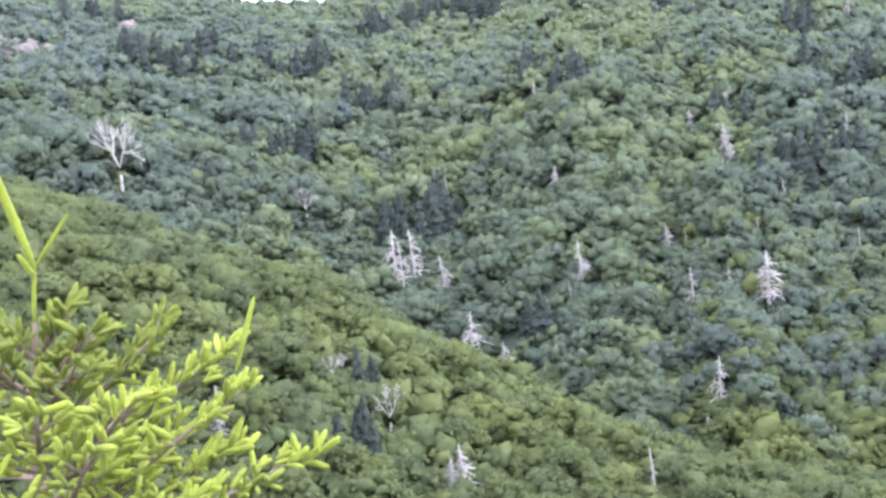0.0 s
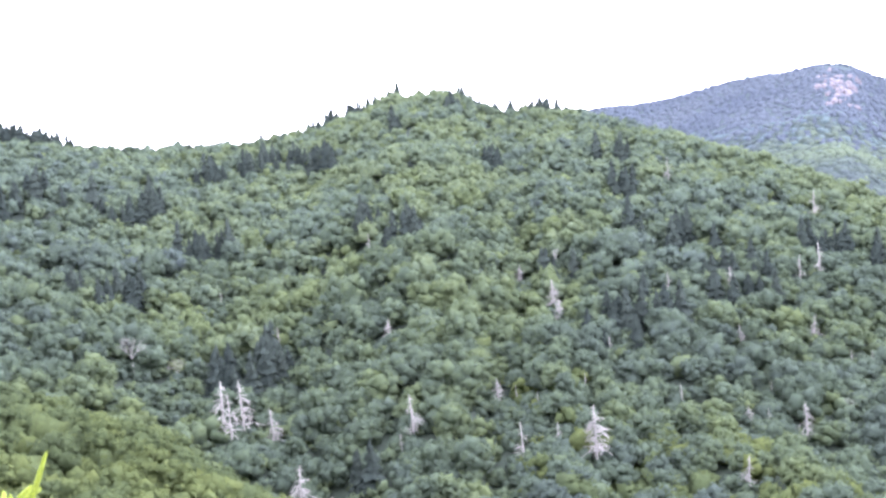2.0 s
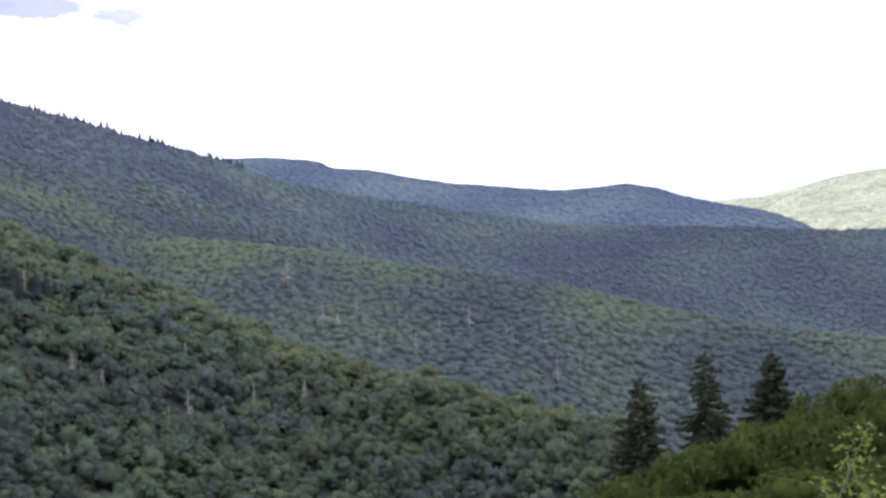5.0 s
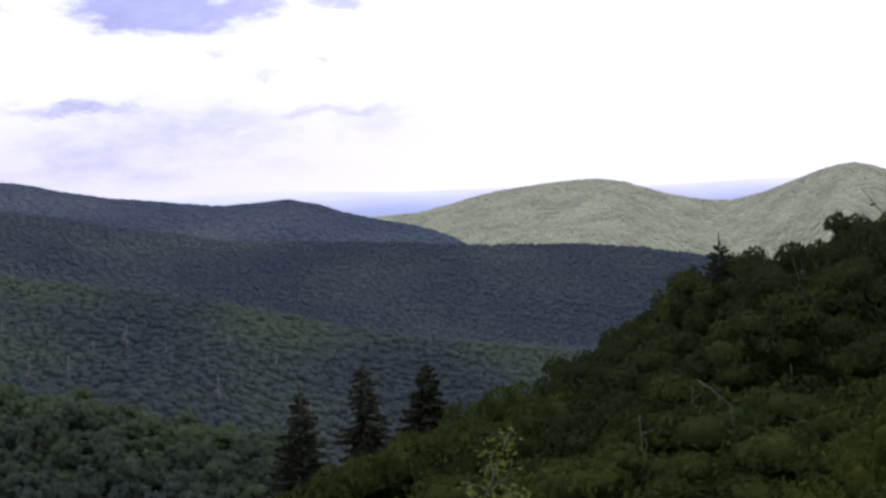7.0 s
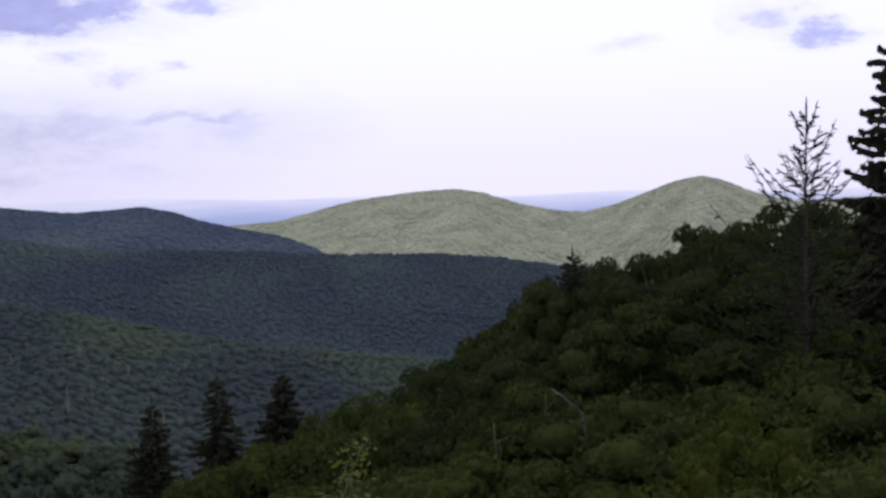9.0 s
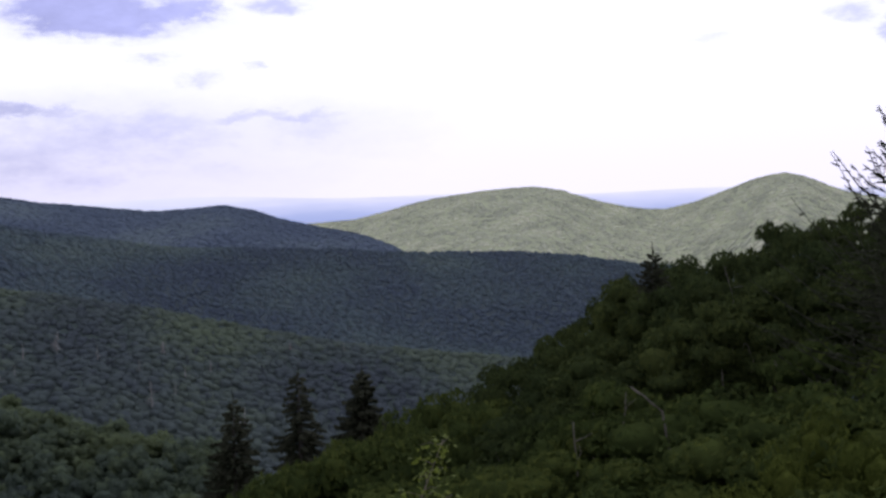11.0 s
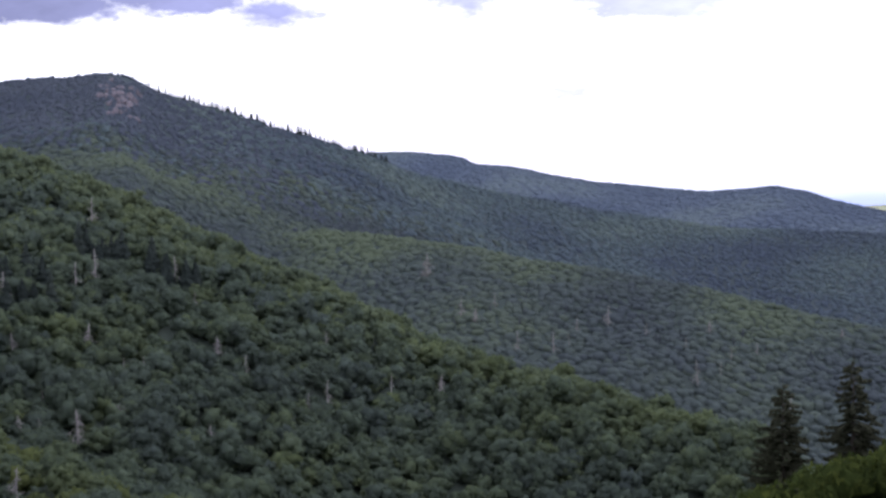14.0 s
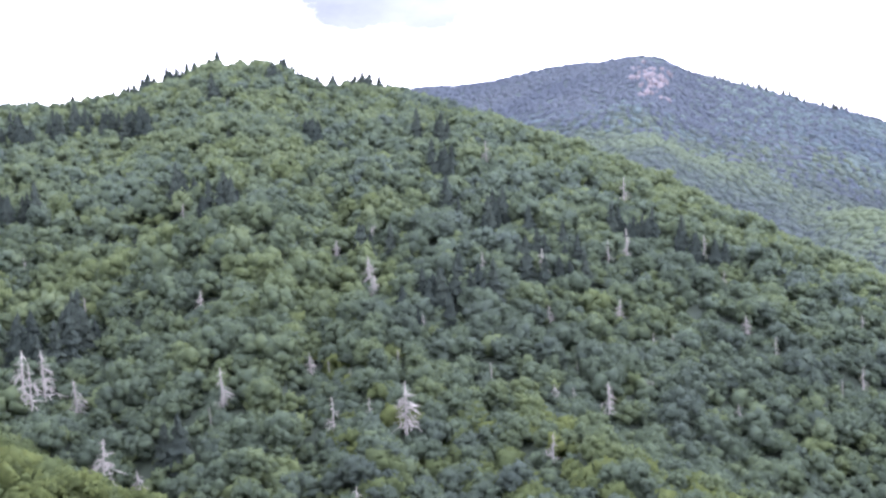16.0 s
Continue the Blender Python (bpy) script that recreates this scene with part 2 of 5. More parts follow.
def undergrowth():
    """Shrubs and young growth that close the ground under the woods: greener near; haze is painted in as paler, bluer
    colour with distance, then sunlight on the last hills.
    """
    m = bpy.data.materials.new("undergrowth")
    m.use_nodes = True
    n = Nodes(m.node_tree)
    place = n.add("ShaderNodeTexCoord").outputs["Object"]
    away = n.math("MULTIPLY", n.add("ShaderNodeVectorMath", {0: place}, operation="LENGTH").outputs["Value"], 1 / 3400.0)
    # distance haze and the sunlit hills' brightness are put into these stops
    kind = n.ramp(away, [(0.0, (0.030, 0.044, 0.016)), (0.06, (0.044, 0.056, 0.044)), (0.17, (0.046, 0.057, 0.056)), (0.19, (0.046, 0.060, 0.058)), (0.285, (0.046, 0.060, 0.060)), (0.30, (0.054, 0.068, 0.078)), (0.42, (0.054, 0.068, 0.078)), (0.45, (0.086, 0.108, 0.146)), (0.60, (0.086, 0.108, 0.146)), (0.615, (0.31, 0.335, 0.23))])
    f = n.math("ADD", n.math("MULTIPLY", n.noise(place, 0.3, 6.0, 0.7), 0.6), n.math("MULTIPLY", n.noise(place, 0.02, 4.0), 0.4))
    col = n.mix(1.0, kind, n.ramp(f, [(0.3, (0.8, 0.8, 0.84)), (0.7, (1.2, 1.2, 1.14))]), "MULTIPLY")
    bp = n.add("ShaderNodeBump", {"Height": f, "Strength": 0.6, "Distance": 0.6})
    p = n.add("ShaderNodeBsdfPrincipled", {"Base Color": col, "Roughness": 0.8, "Normal": bp.outputs[0], "Specular IOR Level": 0.0})
    n.add("ShaderNodeOutputMaterial", {0: p.outputs[0]})
    return m


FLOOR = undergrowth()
ROCK = rough_material("pale_granite", (0.11, 0.098, 0.118), (0.19, 0.17, 0.195), 0.12, bump=0.8, depth=0.8)


# the same rock in a darker tone, for outcrops on the near hill
ROCK_NEAR = rough_material("darker_granite", (0.060, 0.054, 0.056), (0.120, 0.105, 0.108), 0.3, bump=0.8, depth=0.4)


# ---------------- ground: one polar sheet with its ridges ----------------
def crest(points):
    a = np.array(points, float)
    return a[:, 0], a[:, 1], a[:, 2]


# each ridge: crest as (bearing, canopy angle above the eye, distance m), slopes before and behind, crown height
# adjusted to fit the skyline in view, rounding
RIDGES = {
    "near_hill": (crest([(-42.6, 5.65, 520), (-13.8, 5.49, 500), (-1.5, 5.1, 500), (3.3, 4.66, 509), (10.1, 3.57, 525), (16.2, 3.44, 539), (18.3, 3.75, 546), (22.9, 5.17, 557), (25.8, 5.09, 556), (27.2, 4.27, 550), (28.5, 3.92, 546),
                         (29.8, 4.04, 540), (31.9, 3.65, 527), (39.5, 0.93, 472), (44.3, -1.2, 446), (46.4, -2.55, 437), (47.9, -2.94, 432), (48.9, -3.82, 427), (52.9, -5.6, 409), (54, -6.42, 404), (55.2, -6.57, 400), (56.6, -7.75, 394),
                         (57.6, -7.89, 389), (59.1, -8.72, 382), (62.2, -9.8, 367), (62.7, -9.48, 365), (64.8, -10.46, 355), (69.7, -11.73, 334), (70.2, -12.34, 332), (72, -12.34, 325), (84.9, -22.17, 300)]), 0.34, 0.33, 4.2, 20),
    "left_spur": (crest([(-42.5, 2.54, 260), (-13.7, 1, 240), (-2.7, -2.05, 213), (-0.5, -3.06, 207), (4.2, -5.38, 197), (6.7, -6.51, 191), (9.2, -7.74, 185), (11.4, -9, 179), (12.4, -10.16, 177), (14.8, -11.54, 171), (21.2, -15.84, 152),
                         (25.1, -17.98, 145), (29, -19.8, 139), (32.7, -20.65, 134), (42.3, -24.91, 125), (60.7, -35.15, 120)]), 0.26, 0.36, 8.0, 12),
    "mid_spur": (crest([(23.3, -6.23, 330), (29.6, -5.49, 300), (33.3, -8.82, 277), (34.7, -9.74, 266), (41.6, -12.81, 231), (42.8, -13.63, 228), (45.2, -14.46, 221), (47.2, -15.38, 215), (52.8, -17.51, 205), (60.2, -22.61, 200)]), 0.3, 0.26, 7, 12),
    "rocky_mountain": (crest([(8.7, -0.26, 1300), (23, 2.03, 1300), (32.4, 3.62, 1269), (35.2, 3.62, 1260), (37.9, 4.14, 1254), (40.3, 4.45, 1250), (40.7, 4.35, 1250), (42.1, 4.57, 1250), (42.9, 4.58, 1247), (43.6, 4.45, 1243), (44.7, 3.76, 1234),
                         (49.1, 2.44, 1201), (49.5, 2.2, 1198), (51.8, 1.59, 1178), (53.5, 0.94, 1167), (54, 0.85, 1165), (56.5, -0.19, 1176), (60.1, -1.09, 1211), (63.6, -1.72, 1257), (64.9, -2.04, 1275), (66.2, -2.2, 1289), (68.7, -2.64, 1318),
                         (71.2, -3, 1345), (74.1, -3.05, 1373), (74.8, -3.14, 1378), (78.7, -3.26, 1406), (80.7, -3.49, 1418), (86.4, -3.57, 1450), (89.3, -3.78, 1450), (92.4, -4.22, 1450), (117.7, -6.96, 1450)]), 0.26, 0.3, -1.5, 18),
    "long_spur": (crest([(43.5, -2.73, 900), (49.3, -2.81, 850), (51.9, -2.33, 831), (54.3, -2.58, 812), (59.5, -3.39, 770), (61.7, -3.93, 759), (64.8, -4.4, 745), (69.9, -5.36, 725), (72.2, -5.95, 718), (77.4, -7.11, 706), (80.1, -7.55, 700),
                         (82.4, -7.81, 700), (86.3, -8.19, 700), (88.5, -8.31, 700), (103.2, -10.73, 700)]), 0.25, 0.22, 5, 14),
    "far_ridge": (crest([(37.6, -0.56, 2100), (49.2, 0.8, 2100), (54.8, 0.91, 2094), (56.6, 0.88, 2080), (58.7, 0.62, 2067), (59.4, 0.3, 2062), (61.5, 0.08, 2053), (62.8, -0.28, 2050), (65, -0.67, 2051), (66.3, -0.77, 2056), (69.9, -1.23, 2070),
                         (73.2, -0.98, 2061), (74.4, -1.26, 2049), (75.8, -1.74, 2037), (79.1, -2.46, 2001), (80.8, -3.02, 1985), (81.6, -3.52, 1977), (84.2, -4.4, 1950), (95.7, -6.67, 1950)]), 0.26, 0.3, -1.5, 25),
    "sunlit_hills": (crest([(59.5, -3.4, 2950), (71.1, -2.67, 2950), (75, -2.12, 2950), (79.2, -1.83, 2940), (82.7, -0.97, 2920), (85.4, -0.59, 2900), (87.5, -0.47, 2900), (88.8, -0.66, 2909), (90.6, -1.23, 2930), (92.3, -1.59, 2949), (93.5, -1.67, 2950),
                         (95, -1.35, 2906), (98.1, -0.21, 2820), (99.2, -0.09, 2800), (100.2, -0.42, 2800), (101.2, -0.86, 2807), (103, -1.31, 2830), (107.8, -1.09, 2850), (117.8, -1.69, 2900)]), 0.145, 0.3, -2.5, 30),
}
WAVES = [(random.uniform(0, 6.28), random.uniform(0, 6.28), random.uniform(0.6, 1.6)) for _ in range(14)]


def roll_of_land(x, y, size):
    """Smooth unevenness of about +-1, with humps of the given size in metres."""
    total = 0.0
    for turn, shift, f in WAVES:
        total = total + np.sin((x * math.cos(turn) + y * math.sin(turn)) * f * 6.283 / size + shift + 1.7 * np.sin((x * math.sin(turn) - y * math.cos(turn)) * 3.1 / size))
    return total / 5.0


def height(az, r):
    """Ground height at a bearing (degrees, clockwise from ahead) and distance (m)."""
    az = (az + 90.0) % 360.0 - 90.0
    x, y = r * np.sin(np.radians(az)), r * np.cos(np.radians(az))
    fall = np.interp(az, [-90, -78, -56, -13, 60, 70, 77, 83, 88.5, 94, 99, 105, 114, 132, 270], [-0.04, -0.04, 0.21, 0.47, 0.44, 0.355, 0.30, 0.27, 0.24, 0.206, 0.178, 0.156, 0.114, -0.04, -0.04])
    local = -fall * np.maximum(r - 1.2, 0)
    local = np.minimum(local, 30.0)
    bank = np.clip((r - 1.8) / 6.0, 0, 1)
    local = local - np.clip(fall * 8, 0, 1) * 2.0 * bank * bank * (3 - 2 * bank)
    local = np.where((fall > 0) & (r > 70), -fall * 70 - 2.0 - (r - 70) * 0.39, local)
    base = np.interp(r, [0, 100, 500, 900, 1700, 3200, 4000, 4900], [-28, -53, -135, -163, -163, -150, -152, -170])
    z = np.maximum(local, base)
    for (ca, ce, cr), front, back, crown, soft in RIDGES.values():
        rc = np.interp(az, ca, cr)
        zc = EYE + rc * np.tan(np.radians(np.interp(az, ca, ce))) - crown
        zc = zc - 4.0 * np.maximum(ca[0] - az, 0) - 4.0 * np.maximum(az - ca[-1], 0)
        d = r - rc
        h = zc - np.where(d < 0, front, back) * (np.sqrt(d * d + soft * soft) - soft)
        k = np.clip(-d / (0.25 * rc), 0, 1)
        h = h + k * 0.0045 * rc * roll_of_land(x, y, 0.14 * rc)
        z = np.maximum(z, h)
    return z + np.clip((r - 3.0) / 40.0, 0, 1) * 0.5 * roll_of_land(x, y, 23.0)


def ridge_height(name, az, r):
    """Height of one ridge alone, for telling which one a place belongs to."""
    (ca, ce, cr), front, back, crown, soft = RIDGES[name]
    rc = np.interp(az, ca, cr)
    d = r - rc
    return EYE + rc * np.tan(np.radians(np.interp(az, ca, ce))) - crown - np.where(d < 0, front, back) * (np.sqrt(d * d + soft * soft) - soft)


AZ = np.concatenate([np.arange(-24, 120, 0.6), np.arange(120, 336, 6.0)])
RINGS = np.concatenate([[0.3, 0.8, 1.2, 1.6, 2.2, 3], np.arange(4, 60, 2.5), np.arange(60, 600, 6.0), np.arange(600, 1600, 15.0), np.arange(1600, 3300, 40.0), np.linspace(3300, 4900, 14)])
GA, GR = np.meshgrid(AZ, RINGS, indexing="ij")
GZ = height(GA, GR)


def mesh_of(name, verts, tris, mats, tint=None, smooth=False, slots=None):
    me = bpy.data.meshes.new(name)
    verts, tris = np.asarray(verts, np.float32), np.asarray(tris, np.int32)
    me.vertices.add(len(verts))
    me.vertices.foreach_set("co", verts.ravel())
    me.loops.add(tris.size)
    me.loops.foreach_set("vertex_index", tris.ravel())
    me.polygons.add(len(tris))
    k = tris.shape[1]
    me.polygons.foreach_set("loop_start", np.arange(0, tris.size, k, dtype=np.int32))
    me.polygons.foreach_set("use_smooth", np.full(len(tris), smooth, dtype=bool))
    for m in mats if isinstance(mats, (list, tuple)) else [mats]:
        me.materials.append(m)
    if slots is not None:
        me.polygons.foreach_set("material_index", np.asarray(slots, np.int32))
    if tint is not None:
        at = me.attributes.new("tint", "FLOAT", "POINT")
        at.data.foreach_set("value", np.broadcast_to(np.asarray(tint, np.float32), (len(verts),)).copy())
    me.update(calc_edges=True)
    return me


def grid_ground():
    n, k = GA.shape
    x, y = GR * np.sin(np.radians(GA)), GR * np.cos(np.radians(GA))
    v = np.stack([x, y, GZ], -1).reshape(-1, 3)
    i, j = np.meshgrid(np.arange(n), np.arange(k - 1), indexing="ij")
    a, b = i * k + j, ((i + 1) % n) * k + j
    quads = np.stack([a, a + 1, b + 1, b], -1).reshape(-1, 4)
    v = np.vstack([v, [[0, 0, GZ[:, 0].mean()]]])
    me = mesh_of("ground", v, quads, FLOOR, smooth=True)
    bm = bmesh.new()
    bm.from_mesh(me)
    bm.verts.ensure_lookup_table()
    c = bm.verts[n * k]
    for q in range(n):
        bm.faces.new((c, bm.verts[q * k], bm.verts[((q + 1) % n) * k]))
    bmesh.ops.recalc_face_normals(bm, faces=bm.faces[:])
    bm.to_mesh(me)
    bm.free()
    return me


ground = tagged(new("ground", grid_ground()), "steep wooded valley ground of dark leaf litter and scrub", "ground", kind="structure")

AZX, AX = np.append(AZ, 336.0), np.arange(len(AZ) + 1)


def ground_z(x, y):
    """Height of the ground sheet under (x, y)."""
    az = (np.degrees(np.arctan2(x, y)) + 24.0) % 360.0 - 24.0
    r = np.clip(np.hypot(x, y), RINGS[0], RINGS[-1] - 1e-3)
    fa, fr = np.interp(az, AZX, AX), np.interp(r, RINGS, np.arange(len(RINGS)))
    i, j = fa.astype(int), np.minimum(fr.astype(int), len(RINGS) - 2)
    u, w, n = fa - i, fr - j, len(AZ)
    i, i2 = i % n, (i + 1) % n
    return (GZ[i, j] * (1 - w) + GZ[i, j + 1] * w) * (1 - u) + (GZ[i2, j] * (1 - w) + GZ[i2, j + 1] * w) * u


SIGHT = np.maximum.accumulate((GZ - EYE) / GR, axis=1)   # the steepest ground up to each ring


def in_sight(x, y, top):
    """Whether ground and crown at (x, y) rise over all nearer ground."""
    az, r = np.degrees(np.arctan2(x, y)), np.hypot(x, y)
    i = np.clip(np.round(np.interp(az, AZ, np.arange(len(AZ)))).astype(int), 0, len(AZ) - 1)
    j = np.clip(np.searchsorted(RINGS, r) - 2, 0, len(RINGS) - 1)
    return (ground_z(x, y) + top - EYE) / r >= SIGHT[i, j]


def on_slope(az, el, start=60.0):
    """Where a line at that bearing and angle from the eye first meets the ground."""
    r = np.arange(start, 4800, 1.0)
    x, y = r * math.sin(radians(az)), r * math.cos(radians(az))
    hit = np.nonzero(ground_z(x, y) >= EYE + r * math.tan(radians(el)))[0]
    k = hit[0] if len(hit) else len(r) - 1
    return Vector((x[k], y[k], ground_z(x[k:k + 1], y[k:k + 1])[0]))


# ---------------- tree shapes ----------------
rng = np.random.default_rng(7)


def ball(sub):
    bm = bmesh.new()
    bmesh.ops.create_icosphere(bm, subdivisions=sub, radius=1.0)
    v = np.array([p.co[:] for p in bm.verts])
    f = np.array([[p.index for p in q.verts] for q in bm.faces])
    bm.free()
    return v, f


BALLS = {k: ball(k) for k in (1, 2)}
BALLS[0] = (np.array([[1, 0, 0], [-1, 0, 0], [0, 1, 0], [0, -1, 0], [0, 0, 1], [0, 0, -1.0]]) * 1.25, np.array([[0, 2, 4], [2, 1, 4], [1, 3, 4], [3, 0, 4], [2, 0, 5], [1, 2, 5], [3, 1, 5], [0, 3, 5]]))   # a small leaf clump


def cards(centres, normals, size, g, wide=0.8, lean=0.5, plain=False):
    """Leaf clumps: bent four-cornered sprays lying near the given surface; plain: three-cornered ones."""
    n = len(centres)
    nn = normals + g.normal(0, lean, (n, 3))
    nn /= np.linalg.norm(nn, axis=1)[:, None]
    a = np.cross(nn, g.normal(0, 1, (n, 3)))
    a /= np.linalg.norm(a, axis=1)[:, None]
    b = np.cross(nn, a)
    s = (size * g.uniform(0.6, 1.35, n))[:, None]
    w = wide * g.uniform(0.6, 1.2, n)[:, None]
    if plain:
        v = np.stack([centres - a * s - nn * s * 0.2, centres + a * s * 0.7 - b * s * w, centres + a * s * 0.6 + b * s * w], 1).reshape(-1, 3)
        return v, np.arange(3 * n).reshape(-1, 3)
    v = np.stack([centres - a * s, centres - b * s * w - nn * s * 0.25, centres + a * s * g.uniform(0.7, 1.2, (n, 1)), centres + b * s * w - nn * s * 0.3], 1).reshape(-1, 3)
    k = np.arange(n)[:, None] * 4
    return v, np.concatenate([k + [0, 1, 2], k + [0, 2, 3]], 0)


def tube(path, radii, sides=5):
    """A tapered limb along a path, as vertices and triangles."""
    path = np.asarray(path, float)
    v, f = [], []
    for i, p in enumerate(path):
        d = path[min(i + 1, len(path) - 1)] - path[max(i - 1, 0)]
        d /= np.linalg.norm(d) + 1e-9
        a = np.cross(d, [0.3, 0.9, 0.2] if abs(d[2]) > 0.7 else [0, 0, 1.0])
        a /= np.linalg.norm(a) + 1e-9
        b = np.cross(d, a)
        for s in range(sides):
            t = 6.28319 * s / sides
            v.append(p + radii[i] * (a * math.cos(t) + b * math.sin(t)))
    for i in range(len(path) - 1):
        for s in range(sides):
            q, w = i * sides + s, i * sides + (s + 1) % sides
            f += [[q, w, w + sides], [q, w + sides, q + sides]]
    e = (len(path) - 1) * sides
    f += [[e, e + s, e + s + 1] for s in range(1, sides - 1)]
    return np.array(v), np.array(f)


def join(pieces):
    v, f, k = [], [], 0
    for a, b in pieces:
        v.append(a)
        f.append(np.asarray(b) + k)
        k += len(a)
    return np.vstack(v), np.vstack(f)


def crown_of(seed, width, tall, n, sub=1, bare=0.2, flat=0.92, leaves=0, size=0.3, plump=1.0, wide=0.8, core=0.95, lean=0.55, plain=False):
    """A leafy crown: rounded boughs crowding over a dome, their buried faces left out, with loose leaf sprays on top."""
    g = np.random.default_rng(seed)
    low = tall * bare
    half = (tall - low) / 2
    mid = np.array([g.uniform(-0.05, 0.05) * width, g.uniform(-0.05, 0.05) * width, low + half * 0.9])
    lobes = []
    for i in range(n):
        u = 0.95 - 1.5 * (i + g.uniform(0.1, 0.9)) / n
        t = i * 2.4 + g.uniform(-0.4, 0.4)
        out = math.sqrt(max(1 - u * u, 0.04)) * width * 0.34 * g.uniform(0.75, 1.12)
        r = width * g.uniform(0.15, 0.235) * (14 / n) ** 0.42 * plump * g.uniform(0.8, 1.15)
        lobes.append((mid + [out * math.cos(t), out * math.sin(t), half * u * 0.78], r))
    lobes.append((mid - [0, 0, half * 0.05], width * 0.29))
    bv, bf = BALLS[sub]
    pieces, cs, ns = [], [np.zeros((0, 3))], [np.zeros((0, 3))]
    for k, (c, r) in enumerate(lobes):
        spin = np.array(Matrix.Rotation(g.uniform(0, 6.283), 3, g.normal(0, 1, 3)))
        lump = bv @ spin
        a, b, d = g.normal(0, 2.6, (3, 3))
        swell = 1 + 0.11 * np.sin(lump @ a + 1) + 0.11 * np.sin(lump @ b + 2) + 0.08 * np.sin(lump @ (d * 1.8)) + g.normal(0, 0.09, len(lump))
        v = lump * swell[:, None] * r * core * [1, 1, flat * g.uniform(0.8, 1.15)] + c
        m = v[bf].mean(axis=1)
        keep = (m - c)[:, 2] > -0.62 * r
        for j, (c2, r2) in enumerate(lobes):
            if j != k:
                keep &= np.linalg.norm((m - c2) / [1, 1, flat], axis=1) > r2 * core * 0.86
        used = np.unique(bf[keep])
        if not len(used):
            continue
        back = np.zeros(len(v), int)
        back[used] = np.arange(len(used))
        pieces.append((v[used], back[bf[keep]]))
        if leaves:
            q = int(leaves / n)
            d = g.normal(0, 1, (q, 3))
            d[:, 2] = np.abs(d[:, 2]) - 0.2
            d /= np.linalg.norm(d, axis=1)[:, None]
            p = c + d * r * [1, 1, flat] * g.uniform(0.92, 1.14, (q, 1))
            free = np.ones(q, bool)
            for j, (c2, r2) in enumerate(lobes):
                if j != k:
                    free &= np.linalg.norm((p - c2) / [1, 1, flat], axis=1) > r2
            cs.append(p[free])
            ns.append(d[free])
    if leaves:
        pieces.append(cards(np.vstack(cs), np.vstack(ns), size, g, lean=lean, wide=wide, plain=plain))
    bend = g.uniform(-0.04, 0.04, 2) * tall
    wood = [tube([[0, 0, -1.5], [bend[0], bend[1], low], [mid[0], mid[1], mid[2]]], [tall * 0.024, tall * 0.017, tall * 0.009], 5)]
    for c, r in lobes[n // 3:n:2]:
        wood.append(tube([[bend[0], bend[1], low * g.uniform(0.7, 1.1)], (c + [bend[0], bend[1], low]) / 2 + [0, 0, 0.2], c], [tall * 0.010, tall * 0.007, tall * 0.003], 3))
    return join(wood), join(pieces)


def mound(seed, width, tall, n=2, spread=0.2, fat=0.36, leaves=0, size=1.0):
    """A distant crown: a few open-bottomed swellings."""
    g = np.random.default_rng(seed)
    bv, bf = BALLS[1]
    bv = bv * (0.9 if leaves else 1.0)
    pieces = []
    for k in range(n):
        spin = np.array(Matrix.Rotation(g.uniform(0, 6.283), 3, (0, 0, 1)))
        v = bv @ spin * (1 + g.normal(0, 0.1, (len(bv), 1))) * [width * fat, width * fat, tall * 0.5] * (g.uniform(0.75, 1.1) if k else 1.0)
        keep = v[bf][:, :, 2].max(axis=1) > 0.02
        t = g.uniform(0, 6.283)
        v = v + [width * spread * math.cos(t) * (k > 0), width * spread * math.sin(t) * (k > 0), tall * (0.5 - 0.1 * k)]
        used = np.unique(bf[keep])
        back = np.zeros(len(v), int)
        back[used] = np.arange(len(used))
        pieces.append((v[used], back[bf[keep]]))
    if leaves:
        d = g.normal(0, 1, (leaves, 3))
        d[:, 2] = np.abs(d[:, 2]) - 0.1
        d /= np.linalg.norm(d, axis=1)[:, None]
        pieces.append(cards(d * [width * fat, width * fat, tall * 0.5] * g.uniform(0.8, 1.2, (leaves, 1)) + [0, 0, tall * 0.5], d, size, g, lean=0.6, plain=True))
    return join(pieces)


